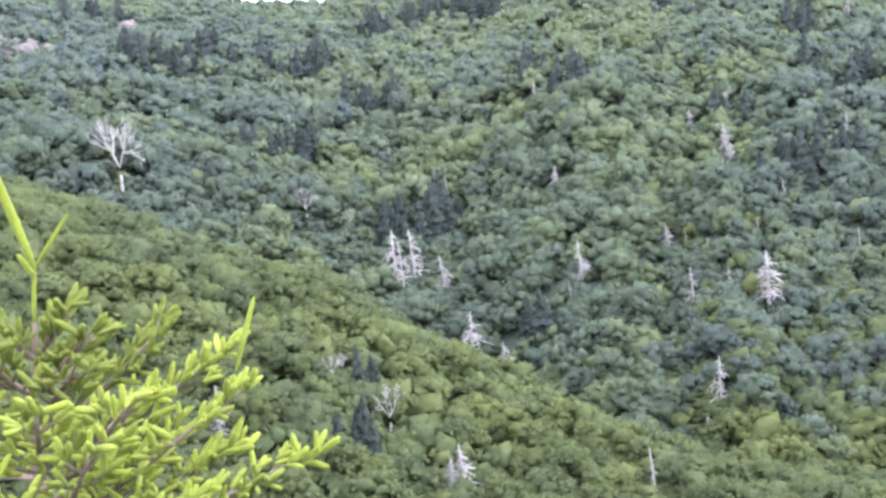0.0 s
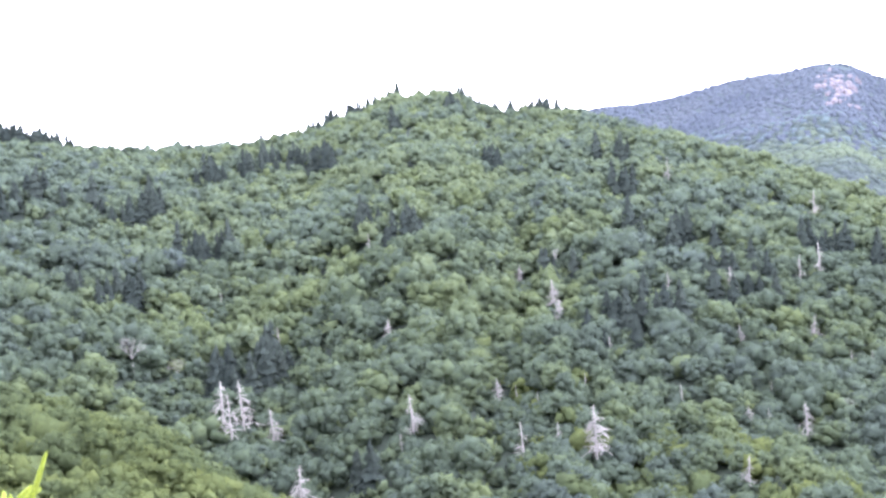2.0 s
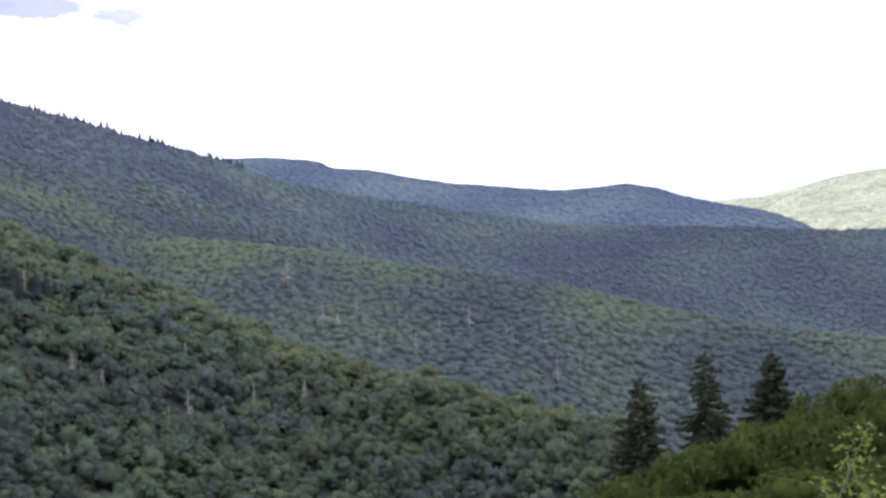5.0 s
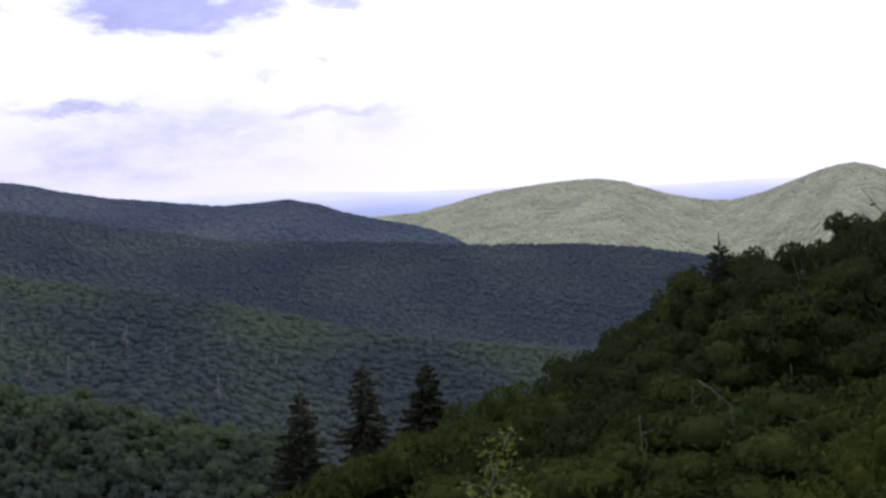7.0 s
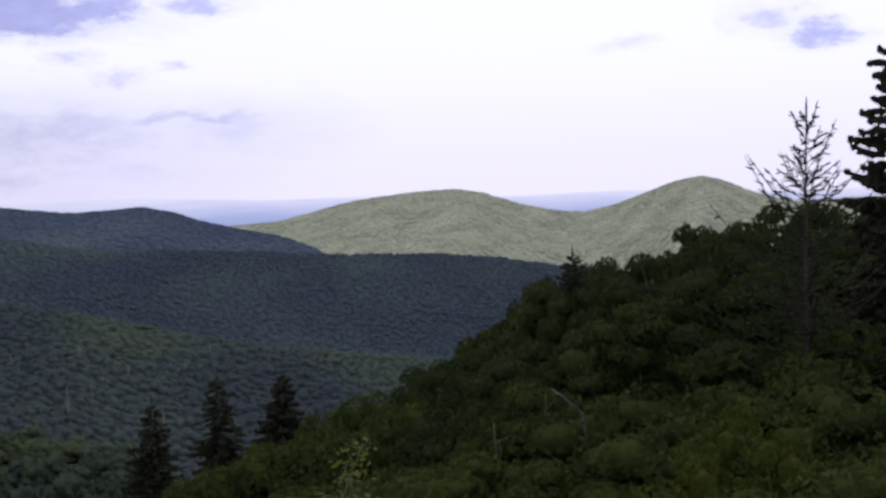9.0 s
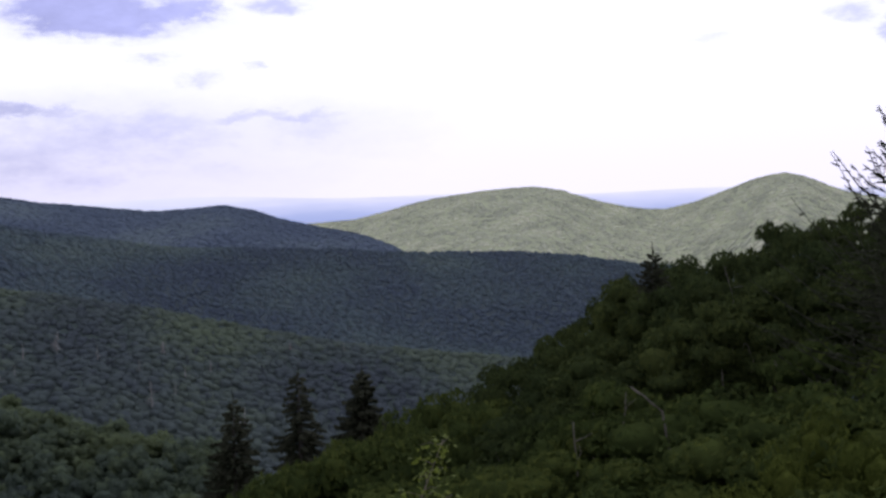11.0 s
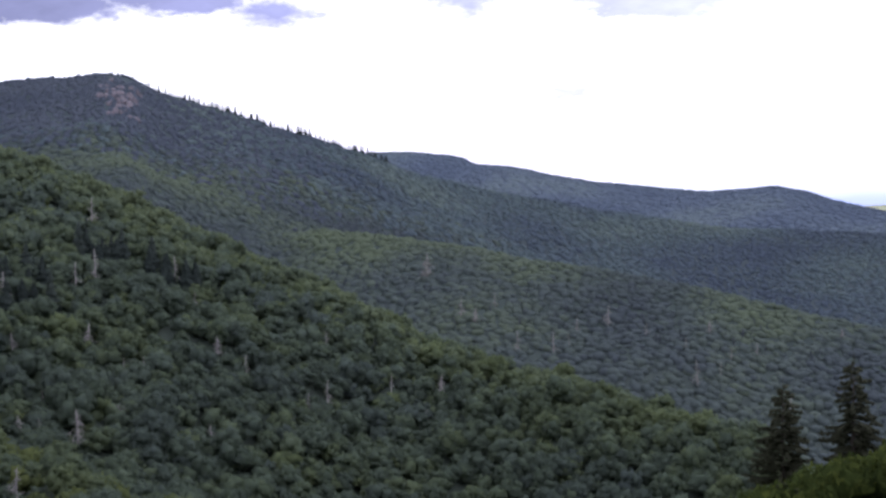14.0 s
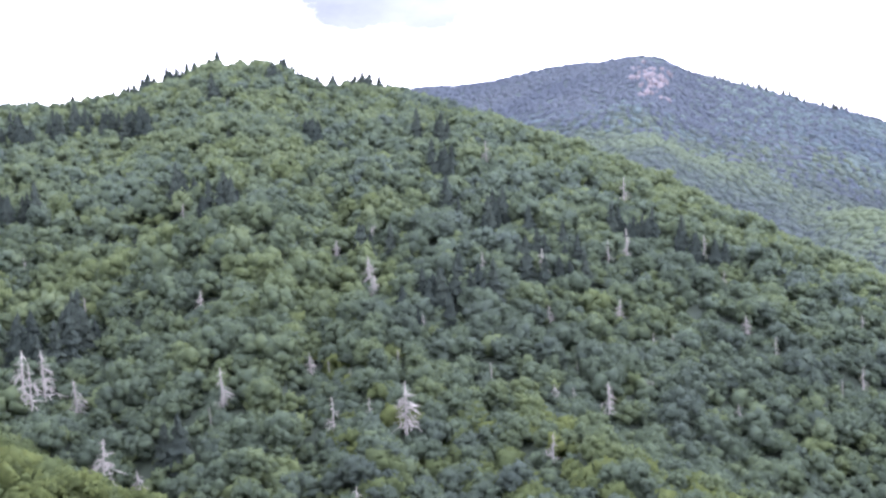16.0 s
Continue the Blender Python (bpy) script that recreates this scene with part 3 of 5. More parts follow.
def soft_conifer(seed, tall, wide, tiers, sides, n_cards, size):
    """A spruce seen from far: (wood, needles), jagged overlapping skirts with loose sprays."""
    g = np.random.default_rng(seed)
    wood = tube([[0, 0, -0.6], [0, 0, tall * 0.6]], [tall * 0.016, tall * 0.008], 3)
    pieces = []
    for i in range(tiers):
        top = tall * (1 - 0.9 * i / tiers * 0.95)
        foot = tall * (1 - 0.9 * (i + 1.35) / tiers)
        rad = wide * 0.5 * ((i + 1) / tiers) ** 0.85
        t = np.arange(sides) / sides * 6.283 + g.uniform(0, 6)
        q = rad * g.uniform(0.68, 1.2, sides)
        v = np.vstack([[[0, 0, top]], np.stack([q * np.cos(t), q * np.sin(t), foot + g.uniform(-0.06, 0.06, sides) * tall], -1)])
        f = np.array([[0, 1 + k, 1 + (k + 1) % sides] for k in range(sides)])
        pieces.append((v, f))
    if n_cards:
        u = g.uniform(0.04, 0.95, n_cards) ** 0.7
        t = g.uniform(0, 6.283, n_cards)
        out = np.stack([np.cos(t), np.sin(t), np.full(n_cards, 0.35)], -1)
        c = out * [1, 1, 0] * (wide * 0.5 * u ** 0.85 * g.uniform(0.75, 1.1, n_cards))[:, None] + np.stack([0 * u, 0 * u, tall * (1 - 0.9 * u)], -1)
        pieces.append(cards(c, out, size, g, wide=0.55, lean=0.4))
    return wood, join(pieces)


def snag(seed, tall, n, reach, sweep=0.3):
    """A bare dead conifer: a thin leaning trunk with uneven drooping branches, some broken short."""
    g = np.random.default_rng(seed)
    lean = g.uniform(-0.06, 0.06, 2) * tall
    at = lambda u: np.array([lean[0] * u * u, lean[1] * u * u, tall * u])
    trunk = tube([at(0) - [0, 0, 0.8], at(0.35), at(0.7), at(1.0)], np.array([0.026, 0.022, 0.016, 0.006]) * tall, 6)
    limbs = []
    for i in range(n):
        u = g.uniform(0.22, 0.97)
        t = g.uniform(0, 6.283)
        L = reach * (1.12 - u) * g.choice([0.25, 0.5, 0.75, 1.0])
        o = np.array([math.cos(t), math.sin(t), 0]) * L
        a = at(u)
        dip = L * sweep * g.uniform(-0.4, 1.6)
        b, c = a + o * 0.5 + [0, 0, 0.08 * L - 0.3 * dip], a + o - [0, 0, dip]
        limbs.append(tube([a, b, c], [tall * 0.010, tall * 0.007, tall * 0.0035], 3))
        for _ in range(2 if L > reach * 0.3 else 0):
            e = b + (c - b) * g.uniform(0.1, 0.9) + g.normal(0, 0.22, 3) * L - [0, 0, 0.12 * L]
            limbs.append(tube([b + (c - b) * 0.2, e], [tall * 0.007, tall * 0.004], 3))
    return trunk, join(limbs)


def forked(seed, tall, deep=5, bend=0.5, stub=0.3):
    """A bare dead broadleaf: a short trunk that forks again and again into a rounded crown of fine twigs."""
    g = np.random.default_rng(seed)
    limbs = []

    def grow(p, way, L, r, level):
        side = g.normal(0, 0.18, 3)
        m = p + way * L * 0.5 + side * L * 0.25
        e = p + way * L
        limbs.append(tube([p, m, e], [r, r * 0.85, r * 0.68], 3))
        if level:
            for k in range(3 if level > 2 else 2):
                w = way + g.normal(0, bend, 3) + [0, 0, 0.12]
                grow(e, w / np.linalg.norm(w), L * g.uniform(0.62, 0.86), r * 0.66, level - 1)

    top = np.array([0.02 * tall, 0, tall * stub])
    trunk = tube([[0, 0, -0.8], top * [0.3, 1, 0.6], top], [tall * 0.022, tall * 0.018, tall * 0.014], 6)
    for k in range(4):
        w = np.array([math.cos(1.6 * k), math.sin(1.6 * k), 1.1 + 0.9 * (k % 2)])
        grow(top, w / np.linalg.norm(w), tall * 0.17, tall * 0.010, deep - 1)
    v, f = join(limbs)
    return trunk, (v * [1, 1, tall / v[:, 2].max()], f)


def part(name, geo, mat, parent, label="", tint=0.5, smooth=False):
    ob = new(name, mesh_of(name, geo[0], geo[1], mat, tint=tint, smooth=smooth))
    ob.parent = parent
    return tagged(ob, label)


def plant(name, parts, label, category, group=""):
    """A thing: an Empty at the base with its parts (name, shape, material, tint)."""
    root = tagged(new(name), label, category, group)
    for pn, geo, mat, tint in parts:
        part(pn, geo, mat, root, tint=tint, smooth=pn not in ("needles", "bare_crown"))
    return root


def put(ob, x, y, turn=0.0, size=1.0, sink=0.0, tilt=0.0):
    z = float(ground_z(np.array([x]), np.array([y]))[0]) - sink
    return Matrix.Translation((x, y, z)) @ pose(0, 0, 0, tilt, 0, turn) @ Matrix.Diagonal((size, size, size, 1))


def copy_at(ob, m):
    """copy_thing keeps the first one's scale, so the size is set after it."""
    c = copy_thing(ob, m)
    c.matrix_basis = m
    return c


def scatter(spacing, az0, az1, r0, r1, top, jitter=0.48):
    """Jittered places over a sector of the land that can be seen from the overlook."""
    n = int(r1 / spacing) + 1
    k = np.arange(-n, n + 1) * spacing
    x, y = np.meshgrid(k, k)
    x[::2] += spacing / 2
    x, y = (x + rng.uniform(-jitter, jitter, x.shape) * spacing).ravel(), (y + rng.uniform(-jitter, jitter, y.shape) * spacing).ravel()
    az, r = np.degrees(np.arctan2(x, y)), np.hypot(x, y)
    ok = (az > az0) & (az < az1) & (r > r0) & (r < r1)
    x, y = x[ok], y[ok]
    ok = in_sight(x, y, top)
    return x[ok], y[ok]


def forest(name, shapes, x, y, sizes, tints, mat, label, sink=0.4, squash=None, smooth=True, lie=0.12):
    """Many trees joined into one piece of woodland; lie: how far the crowns follow the slope."""
    z = ground_z(x, y) - sink * sizes
    pick = rng.integers(0, len(shapes), len(x))
    sx_, sy_ = (ground_z(x + 6, y) - ground_z(x - 6, y)) / 12, (ground_z(x, y + 6) - ground_z(x, y - 6)) / 12
    turn = rng.uniform(0, 6.283, len(x))
    vs, fs, ts, k = [], [], [], 0
    for s, (v, f) in enumerate(shapes):
        i = np.nonzero(pick == s)[0]
        if not len(i):
            continue
        c, n, q = np.cos(turn[i])[:, None], np.sin(turn[i])[:, None], sizes[i][:, None]
        h = q if squash is None else q * squash[i][:, None]
        long = rng.uniform(0.8, 1.25, (len(i), 1))
        px = (v[None, :, 0] * c * long - v[None, :, 1] * n) * q + x[i][:, None]
        py = (v[None, :, 0] * n * long + v[None, :, 1] * c) * q + y[i][:, None]
        pz = v[None, :, 2] * h + z[i][:, None]
        pz = pz + lie * (sx_[i][:, None] * (px - x[i][:, None]) + sy_[i][:, None] * (py - y[i][:, None]))
        vs.append(np.stack([px, py, pz], -1).reshape(-1, 3))
        fs.append((f[None] + (np.arange(len(i)) * len(v))[:, None, None] + k).reshape(-1, 3))
        ts.append(np.repeat(tints[i], len(v)))
        k += len(i) * len(v)
    me = mesh_of(name, np.vstack(vs), np.vstack(fs), mat, tint=np.concatenate(ts), smooth=smooth)
    return tagged(new(name, me), label, "forest", kind="stuff")


# ---------------- the distance: a pale plain under the horizon ----------------
def distance_ring():
    """Low hills and plain at the edge of sight, one glowing strip round the horizon."""
    az = np.arange(30, 150, 0.5)
    rise = 0.10 * np.sin(np.radians(az * 9.1)) * np.sin(np.radians(az * 3.7)) + 0.06 * np.sin(np.radians(az * 31))
    r = 4750.0
    x, y = r * np.sin(np.radians(az)), r * np.cos(np.radians(az))
    top = EYE + r * np.tan(np.radians(-0.72 + rise))
    v = np.vstack([np.stack([x, y, np.full(len(az), -330.0)], -1), np.stack([x, y, top], -1)])
    n = len(az)
    q = np.arange(n - 1)
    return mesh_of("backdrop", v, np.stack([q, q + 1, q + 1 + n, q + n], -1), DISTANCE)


# the haze is painted as an emissive colour, whiter upwards and to the left
DISTANCE = bpy.data.materials.new("far_plain_haze_glow")
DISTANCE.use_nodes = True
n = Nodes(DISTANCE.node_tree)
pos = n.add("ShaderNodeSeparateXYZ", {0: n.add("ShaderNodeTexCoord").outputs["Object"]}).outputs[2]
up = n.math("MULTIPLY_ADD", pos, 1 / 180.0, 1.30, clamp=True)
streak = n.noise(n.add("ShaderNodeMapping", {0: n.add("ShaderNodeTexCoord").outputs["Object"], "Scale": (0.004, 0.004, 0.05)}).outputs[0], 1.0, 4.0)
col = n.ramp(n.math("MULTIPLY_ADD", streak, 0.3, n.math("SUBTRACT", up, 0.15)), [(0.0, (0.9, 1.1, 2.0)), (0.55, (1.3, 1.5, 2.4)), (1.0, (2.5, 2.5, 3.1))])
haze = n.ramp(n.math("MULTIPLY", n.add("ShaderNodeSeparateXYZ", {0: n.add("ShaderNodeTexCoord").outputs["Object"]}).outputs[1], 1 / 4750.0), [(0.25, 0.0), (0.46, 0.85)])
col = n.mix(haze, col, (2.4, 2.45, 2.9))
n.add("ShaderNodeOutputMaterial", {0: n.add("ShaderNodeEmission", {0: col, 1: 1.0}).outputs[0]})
tagged(new("backdrop", distance_ring()), "pale blue plain and low hills at the horizon, haze painted as glow", "distance", kind="structure")

# ---------------- the near slopes: single trees, then the woods behind them ----------------
NEAR_SHAPES = [crown_of(11 + i, 7.8 + 0.7 * (i % 3), 8.2 + 0.7 * (i % 4), 18 + i % 4, leaves=1300, size=0.30, core=0.68, lean=0.6) for i in range(6)]
CLOSE_SHAPES = [crown_of(21 + i, 7.6 + 0.7 * (i % 3), 8.2 + 0.7 * (i % 4), 14 + i % 4, sub=0, leaves=600, size=0.42, core=0.8, lean=0.5, plain=True) for i in range(8)]
MID_SHAPES = [crown_of(31 + i, 7.4 + 0.8 * (i % 4), 8.2 + 0.8 * (i % 4), 10 + i % 4, sub=0, leaves=330, size=0.55, core=0.84, lean=0.45, plain=True) for i in range(12)]
TOP_SHAPES = [crown_of(41 + i, 8.0 + 0.7 * (i % 3), 8.2 + 0.7 * (i % 4), 7 + i % 3, sub=0, leaves=100, size=0.92, core=0.84, lean=0.45, plain=True) for i in range(10)]
FAR_SHAPES = [mound(51 + i, 8.6, 7.0, 1 + i % 2, leaves=3, size=0.9) for i in range(10)]
LOW_SHAPES = [crown_of(151 + i, 6.5, 4.6, 6, sub=0, bare=-0.1, leaves=60, size=0.56, core=0.85, lean=0.8, plain=True)[1] for i in range(6)]
TINY_SHAPES = [mound(61 + i, 9.5, 6.0, 1 + i % 2, fat=0.44) for i in range(6)]
SPRUCE_SHAPES = [soft_conifer(71 + i, 11.5 + i, 7.6, 6, 10, 110, 0.6) for i in range(5)]
SPRUCE_FAR = [soft_conifer(81 + i, 9.5, 6.5, 2, 6, 4, 0.9)[1] for i in range(5)]
SPIRES = [soft_conifer(91 + i, 9.5, 4.4, 3, 6, 6, 0.6)[1] for i in range(4)]


def stand_tint(x, y, size, lo=0.0, hi=1.0, spread=0.16):
    """Species come in random patches and vary from tree to tree; lit crests and shaded slopes are painted into the tint
    too.
    """
    az, r = np.degrees(np.arctan2(x, y)), np.hypot(x, y)
    spur = np.maximum(ridge_height("left_spur", az, r), ridge_height("mid_spur", az, r)) > ridge_height("near_hill", az, r)
    old = 0.08 * np.clip((az - 42) / 8, 0, 1) * (r < 480) + np.where(spur, 0.06, 0.09) * np.clip((az - 23) / 7, 0, 1) * np.clip((380 - r) / 40, 0, 1) + np.where(spur, 0.06, 0.09 * np.clip((az - 27) / 25, 0, 1) + 0.25 * np.clip((13 - az) / 10, 0, 1)) * (r < 600) + 0.3 * np.clip((az - 58) / 12, 0, 1) * ((r > 600) & (r < 1500))    # shade on the hill's shoulder and the turned-away slopes, put into the tint
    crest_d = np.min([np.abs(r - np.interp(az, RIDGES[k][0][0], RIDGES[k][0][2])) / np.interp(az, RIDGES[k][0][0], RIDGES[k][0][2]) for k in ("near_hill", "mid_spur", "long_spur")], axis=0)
    young = np.where(r < 600, np.where(az > 36, 0.5, 0.1), 0.55 * np.clip((az - 45) / 6, 0, 1)) * np.exp(-(crest_d / np.where(r < 600, 0.085, 0.075)) ** 2) - 0.15 * np.clip((az - 42) / 6, 0, 1) * np.clip((crest_d - 0.05) / 0.06, 0, 1) * ((r > 600) & (r < 1080))   # sun on the crests and shade below the long spur, put into the tint
    # brightness of the hill's upper middle, lifted in the tint
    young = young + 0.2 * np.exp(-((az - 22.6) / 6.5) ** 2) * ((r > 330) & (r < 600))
    return np.clip(0.56 + young - old + np.where(r > 2000, 0.5, np.where(r > 600, 0.5, 0.28)) * roll_of_land(x + 37, y - 11, size) + rng.normal(0, spread, len(x)), lo, hi)


def clear_of(x, y, px, py, gap):
    keep = np.ones(len(x), bool)
    for a, b in zip(px, py):
        keep &= np.hypot(x - a, y - b) > gap
    return keep


# dead standing trees: bearing, angle of top, angle of foot, kind
DEAD_SPOTS = [(1.84, -1.41, -4.57, 4), (13.8, -8.16, -10.67, 0), (14.13, -8.58, -10.65, 1), (14.72, -8.05, -10.13, 0), (16.05, -9.29, -10.8, 0), (22.6, -9.35, -11.01, 0), (21.98, -10.88, -11.83, 3), (31.12, -10.62, -12.88, 2), (27.69, -10.98, -12.51, 1), (28.59, -15.22, -17.24, 0), (27.91, -17.57, -18.55, 0), (26.72, -8.77, -9.85, 2), (32.78, -5.5, -6.79, 2), (4.62, -14.13, -16.64, 2), (17.02, -12.35, -14.97, 2), (18.55, -13.6, -15.21, 2), (15.88, -18.24, -20.32, 2), (10.73, -13.05, -14.21, 5), (11.92, -6.44, -7.37, 5), (10.02, -5.37, -6.88, 5), (21.8, -5.51, -6.43, 2), (29.92, -2.82, -3.68, 5), (25.1, -19.23, -21.29, 3), (29.7, -4.41, -5.63, 2)]
DEAD_SPOTS += [(28.2, -3.47, -4.25, 2), (21.23, -1.46, -2.38, 1), (41.8, -3.58, -4.94, 1), (41.38, -6.75, -7.68, 0), (42.88, -8.27, -9.07, 3), (43.76, -8.31, -8.96, 3), (47.13, -7.61, -8.47, 2), (55.18, -9.7, -10.64, 3), (52.16, -9.95, -11.03, 1), (40.76, -10.74, -12.34, 0), (46.72, -11.6, -12.48, 0), (37.88, -4.37, -5.59, 2), (30.88, -8.74, -9.54, 3), (45.33, -3.95, -5.1, 1), (35.05, -4.34, -5.19, 1), (38.12, -6.94, -7.73, 0), (57.56, -9.76, -10.55, 2), (51.3, -10.41, -11.28, 3), (48.41, -8.57, -9.36, 1), (46.17, -5.49, -6.21, 1), (57, -3.9, -5.11, 2), (61.24, -7.63, -8.7, 1), (64.03, -6.9, -7.76, 1), (65.47, -6.43, -7.51, 0)]
DEAD_SPOTS += [(62.9, -7.65, -8.73, 1), (70.13, -7.12, -7.77, 2), (71.1, -8.33, -8.9, 1), (72.27, -8.09, -8.81, 1), (69.06, -7.93, -8.51, 1), (75.97, -7.39, -7.89, 2), (59.25, -6.47, -7.19, 2), (67.22, -7.25, -7.9, 1)]
DEAD_SPOTS += [(38.02, -12.97, -14.34, 0), (29.9, -5.27, -6.27, 2), (32.14, -7.14, -8.06, 1), (27.6, -9.06, -9.97, 3), (28.57, -9.39, -10.12, 3), (35.27, -9.49, -10.44, 3), (38.22, -10.58, -11.34, 2), (40.93, -4.0, -4.97, 1), (41.73, -1.15, -2.21, 1), (35.41, 0.89, -0.02, 1), (16.69, -5.47, -6.52, 3), (39.31, -9.48, -10.11, 3)]
DEAD_SPOTS += [(52.2, -7.57, -8.34, 1), (56.85, -11.34, -12.08, 3), (70.61, -8.96, -9.74, 3), (58.57, -5.94, -7.0, 1), (60.19, -5.74, -6.54, 1), (63.63, -7.74, -8.4, 3), (69.56, -9.21, -10.24, 1), (73.74, -10.53, -11.29, 1), (78.48, -7.51, -8.01, 3), (15.31, -18.66, -20.11, 2), (12.65, -15.2, -17.4, 5), (10.24, -13.16, -14.46, 5)]
DEAD_SPOTS += [(29.39, -10.84, -11.71, 1), (39.12, -10.74, -11.39, 1), (42.64, -10.38, -11.03, 5), (14.19, -3.48, -4.13, 1)]
# bare rock: bearing, angle, breadth, height, number
ROCKS = [(43.1 + 0.85 * math.sin(2.4 * k) * (k / 26), 3.55 - 0.75 * math.cos(2.4 * k) * (k / 26) - 0.2 * math.sin(2.4 * k), 2.2 + 1.5 * (k % 3), 2.2 + 1.2 * (k % 4), 2) for k in range(30)]
ROCKS += [(-0.98, 2.45, 5.7, 4.6, 5), (-2.24, 2.83, 4.3, 4.0, 3), (3.42, 2.99, 4.3, 4.0, 3), (27.47, 3.99, 2.1, 1.3, 2), (29.43, 3.77, 2.1, 1.3, 2)]
dead_feet = [on_slope(az, foot, 95.0) for az, top, foot, kind in DEAD_SPOTS]
# each stands in a small gap of the wood, cleared towards the camera so that it shows
gaps = [(p.x * (1 - k / math.hypot(p.x, p.y)), p.y * (1 - k / math.hypot(p.x, p.y))) for p in dead_feet for k in ((0.0, 4.0, 8.0) if math.hypot(p.x, p.y) < 215 else (0.0, 4.0, 8.0, 12.0, 16.0))]
for az, el, w, h, n in ROCKS:
    p = on_slope(az, el, 230.0)
    gaps += [(p.x + a * w * 0.6, p.y + b * w * 0.6) for a in (-1, 0, 1) for b in (-1.6, -0.8, 0)]
gap_x, gap_y = np.array([g[0] for g in gaps]), np.array([g[1] for g in gaps])


# dark spruce groves: bearing, angle of their foot, number, breadth in metres
GROVES = [(16.92, 2.12, 9, 9.6), (18.36, 2.17, 12, 11.2), (19.3, 1.77, 6, 6.4), (14.29, 1.45, 6, 7.2), (11.59, 0.29, 6, 6.4), (8.69, -3.55, 5, 5.6), (10.14, -3.64, 5, 5.6), (13.69, -2.02, 8, 7.2), (21.21, -1.31, 5, 4.8), (23.05, -2.31, 8, 6.4), (25.58, 4.2, 5, 4.8), (23.01, 3.22, 4, 4.8), (6.45, 1.48, 5, 6.4), (4.99, 1.08, 5, 6.4), (3.33, 1.5, 6, 6.4), (27.29, 0.94, 4, 4.8), (33.23, 0.96, 5, 5.6), (33.58, -0.67, 5, 6.4), (14.34, -8.28, 7, 5.6), (16.03, -7.64, 5, 4.8), (32.67, -6.87, 7, 8), (34.55, -6.79, 7, 8), (38.11, -5.29, 8, 11.2), (9.5, 0.16, 4, 4.8)]
GROVES += [(16.08, 1.66, 4, 4.8), (41.83, -4.08, 6, 8), (45.04, -4.68, 5, 7.2), (1.51, 3.58, 6, 9.6), (34.83, -2.91, 6, 9.6), (29.82, -4.55, 4, 5.6)]
gx, gy = [], []
for az, el, count, breadth in GROVES:
    p = on_slope(az, el, 215.0)
    for _ in range(int(count * 1.5)):
        gx.append(p.x + rng.normal(0, breadth * 0.6))
        gy.append(p.y + rng.normal(0, breadth * 0.6))
for az, el, count, breadth in [(10.7, -17.6, 4, 5), (11.9, -15.3, 3, 4), (20.3, -13.2, 3, 3)]:
    p = on_slope(az, el, 95.0)
    for _ in range(count):
        gx.append(p.x + rng.normal(0, breadth * 0.6))
        gy.append(p.y + rng.normal(0, breadth * 0.6))
# spruces along the crest of the near hill
for az in np.concatenate([np.arange(-5, 7.6, 0.14), np.arange(-4.8, 7.4, 0.2), np.arange(7.0, 8.4, 0.25), np.arange(18.6, 23.4, 0.3), np.arange(26.0, 31.4, 0.3), [10.4, 10.9, 13.4, 15.2, 16.7, 19.6, 20.1, 20.9, 21.3, 21.8, 22.3, 22.5, 23.0, 23.3, 26.0, 26.3, 26.5, 26.8, 27.3, 27.6, 28.5, 28.8, 29.0, 29.2, 29.6, 29.8, 30.0, 30.6, 31.1]]):
    a = az + rng.uniform(-0.14, 0.14)
    r = np.interp(a, RIDGES["near_hill"][0][0], RIDGES["near_hill"][0][2]) + rng.uniform(-9, 4)
    gx.append(r * math.sin(radians(a)))
    gy.append(r * math.cos(radians(a)))
gx, gy = np.array(gx), np.array(gy)
near_grove = np.hypot(gx, gy) < 215
gsize = np.where(near_grove, 0.6, 1.0) * np.where(np.hypot(gx, gy) > 480, 0.74 * rng.uniform(0.85, 1.3, len(gx)) - 0.17 * (np.degrees(np.arctan2(gx, gy)) > 9), rng.uniform(0.65, 1.0, len(gx)))
spruces = []
for i, (wood, needles) in enumerate(SPRUCE_SHAPES):
    spruces.append(plant("spruce", [("trunk", wood, BARK, 0.5), ("needles", needles, NEEDLE, 0.3 + 0.1 * i)], "dark blue-green spruce standing in the deciduous wood", "tree", "spruces on the near hill"))
near_first = np.argsort(np.hypot(gx, gy))
for k, q in enumerate(near_first[:300]):
    t = spruces[k % len(spruces)]
    m = put(t, gx[q], gy[q], float(rng.uniform(0, 360)), float(gsize[q]), 0.3)
    if k < len(spruces):
        t.matrix_basis = m
    else:
        copy_at(t, m)
far_ones = near_first[300:]
forest("crest_spruces", [join([w, c]) for w, c in SPRUCE_SHAPES], gx[far_ones], gy[far_ones], 1.15 * gsize[far_ones], rng.uniform(0.2, 0.7, len(far_ones)), NEEDLE, "dark blue-green spruces along the crest of the near hill", sink=0.3, squash=np.full(len(far_ones), 0.78))


trees = []
for i, (wood, crown) in enumerate(NEAR_SHAPES):
    t = plant("broadleaf_tree", [("trunk", wood, BARK, 0.5), ("crown", crown, LEAF_SPUR, 0.40 + 0.10 * i)], "broad-crowned green deciduous tree on the wooded slope", "tree", "trees on the near slope")
    trees.append(t)
nx, ny = scatter(5.3, -14, 60, 92, 235, 9)
keep = clear_of(nx, ny, gap_x, gap_y, 3.4) & clear_of(nx, ny, gx, gy, 2.6)
nx, ny = nx[keep], ny[keep]
order = np.argsort(np.hypot(nx, ny))
nx, ny = nx[order], ny[order]
single = 300
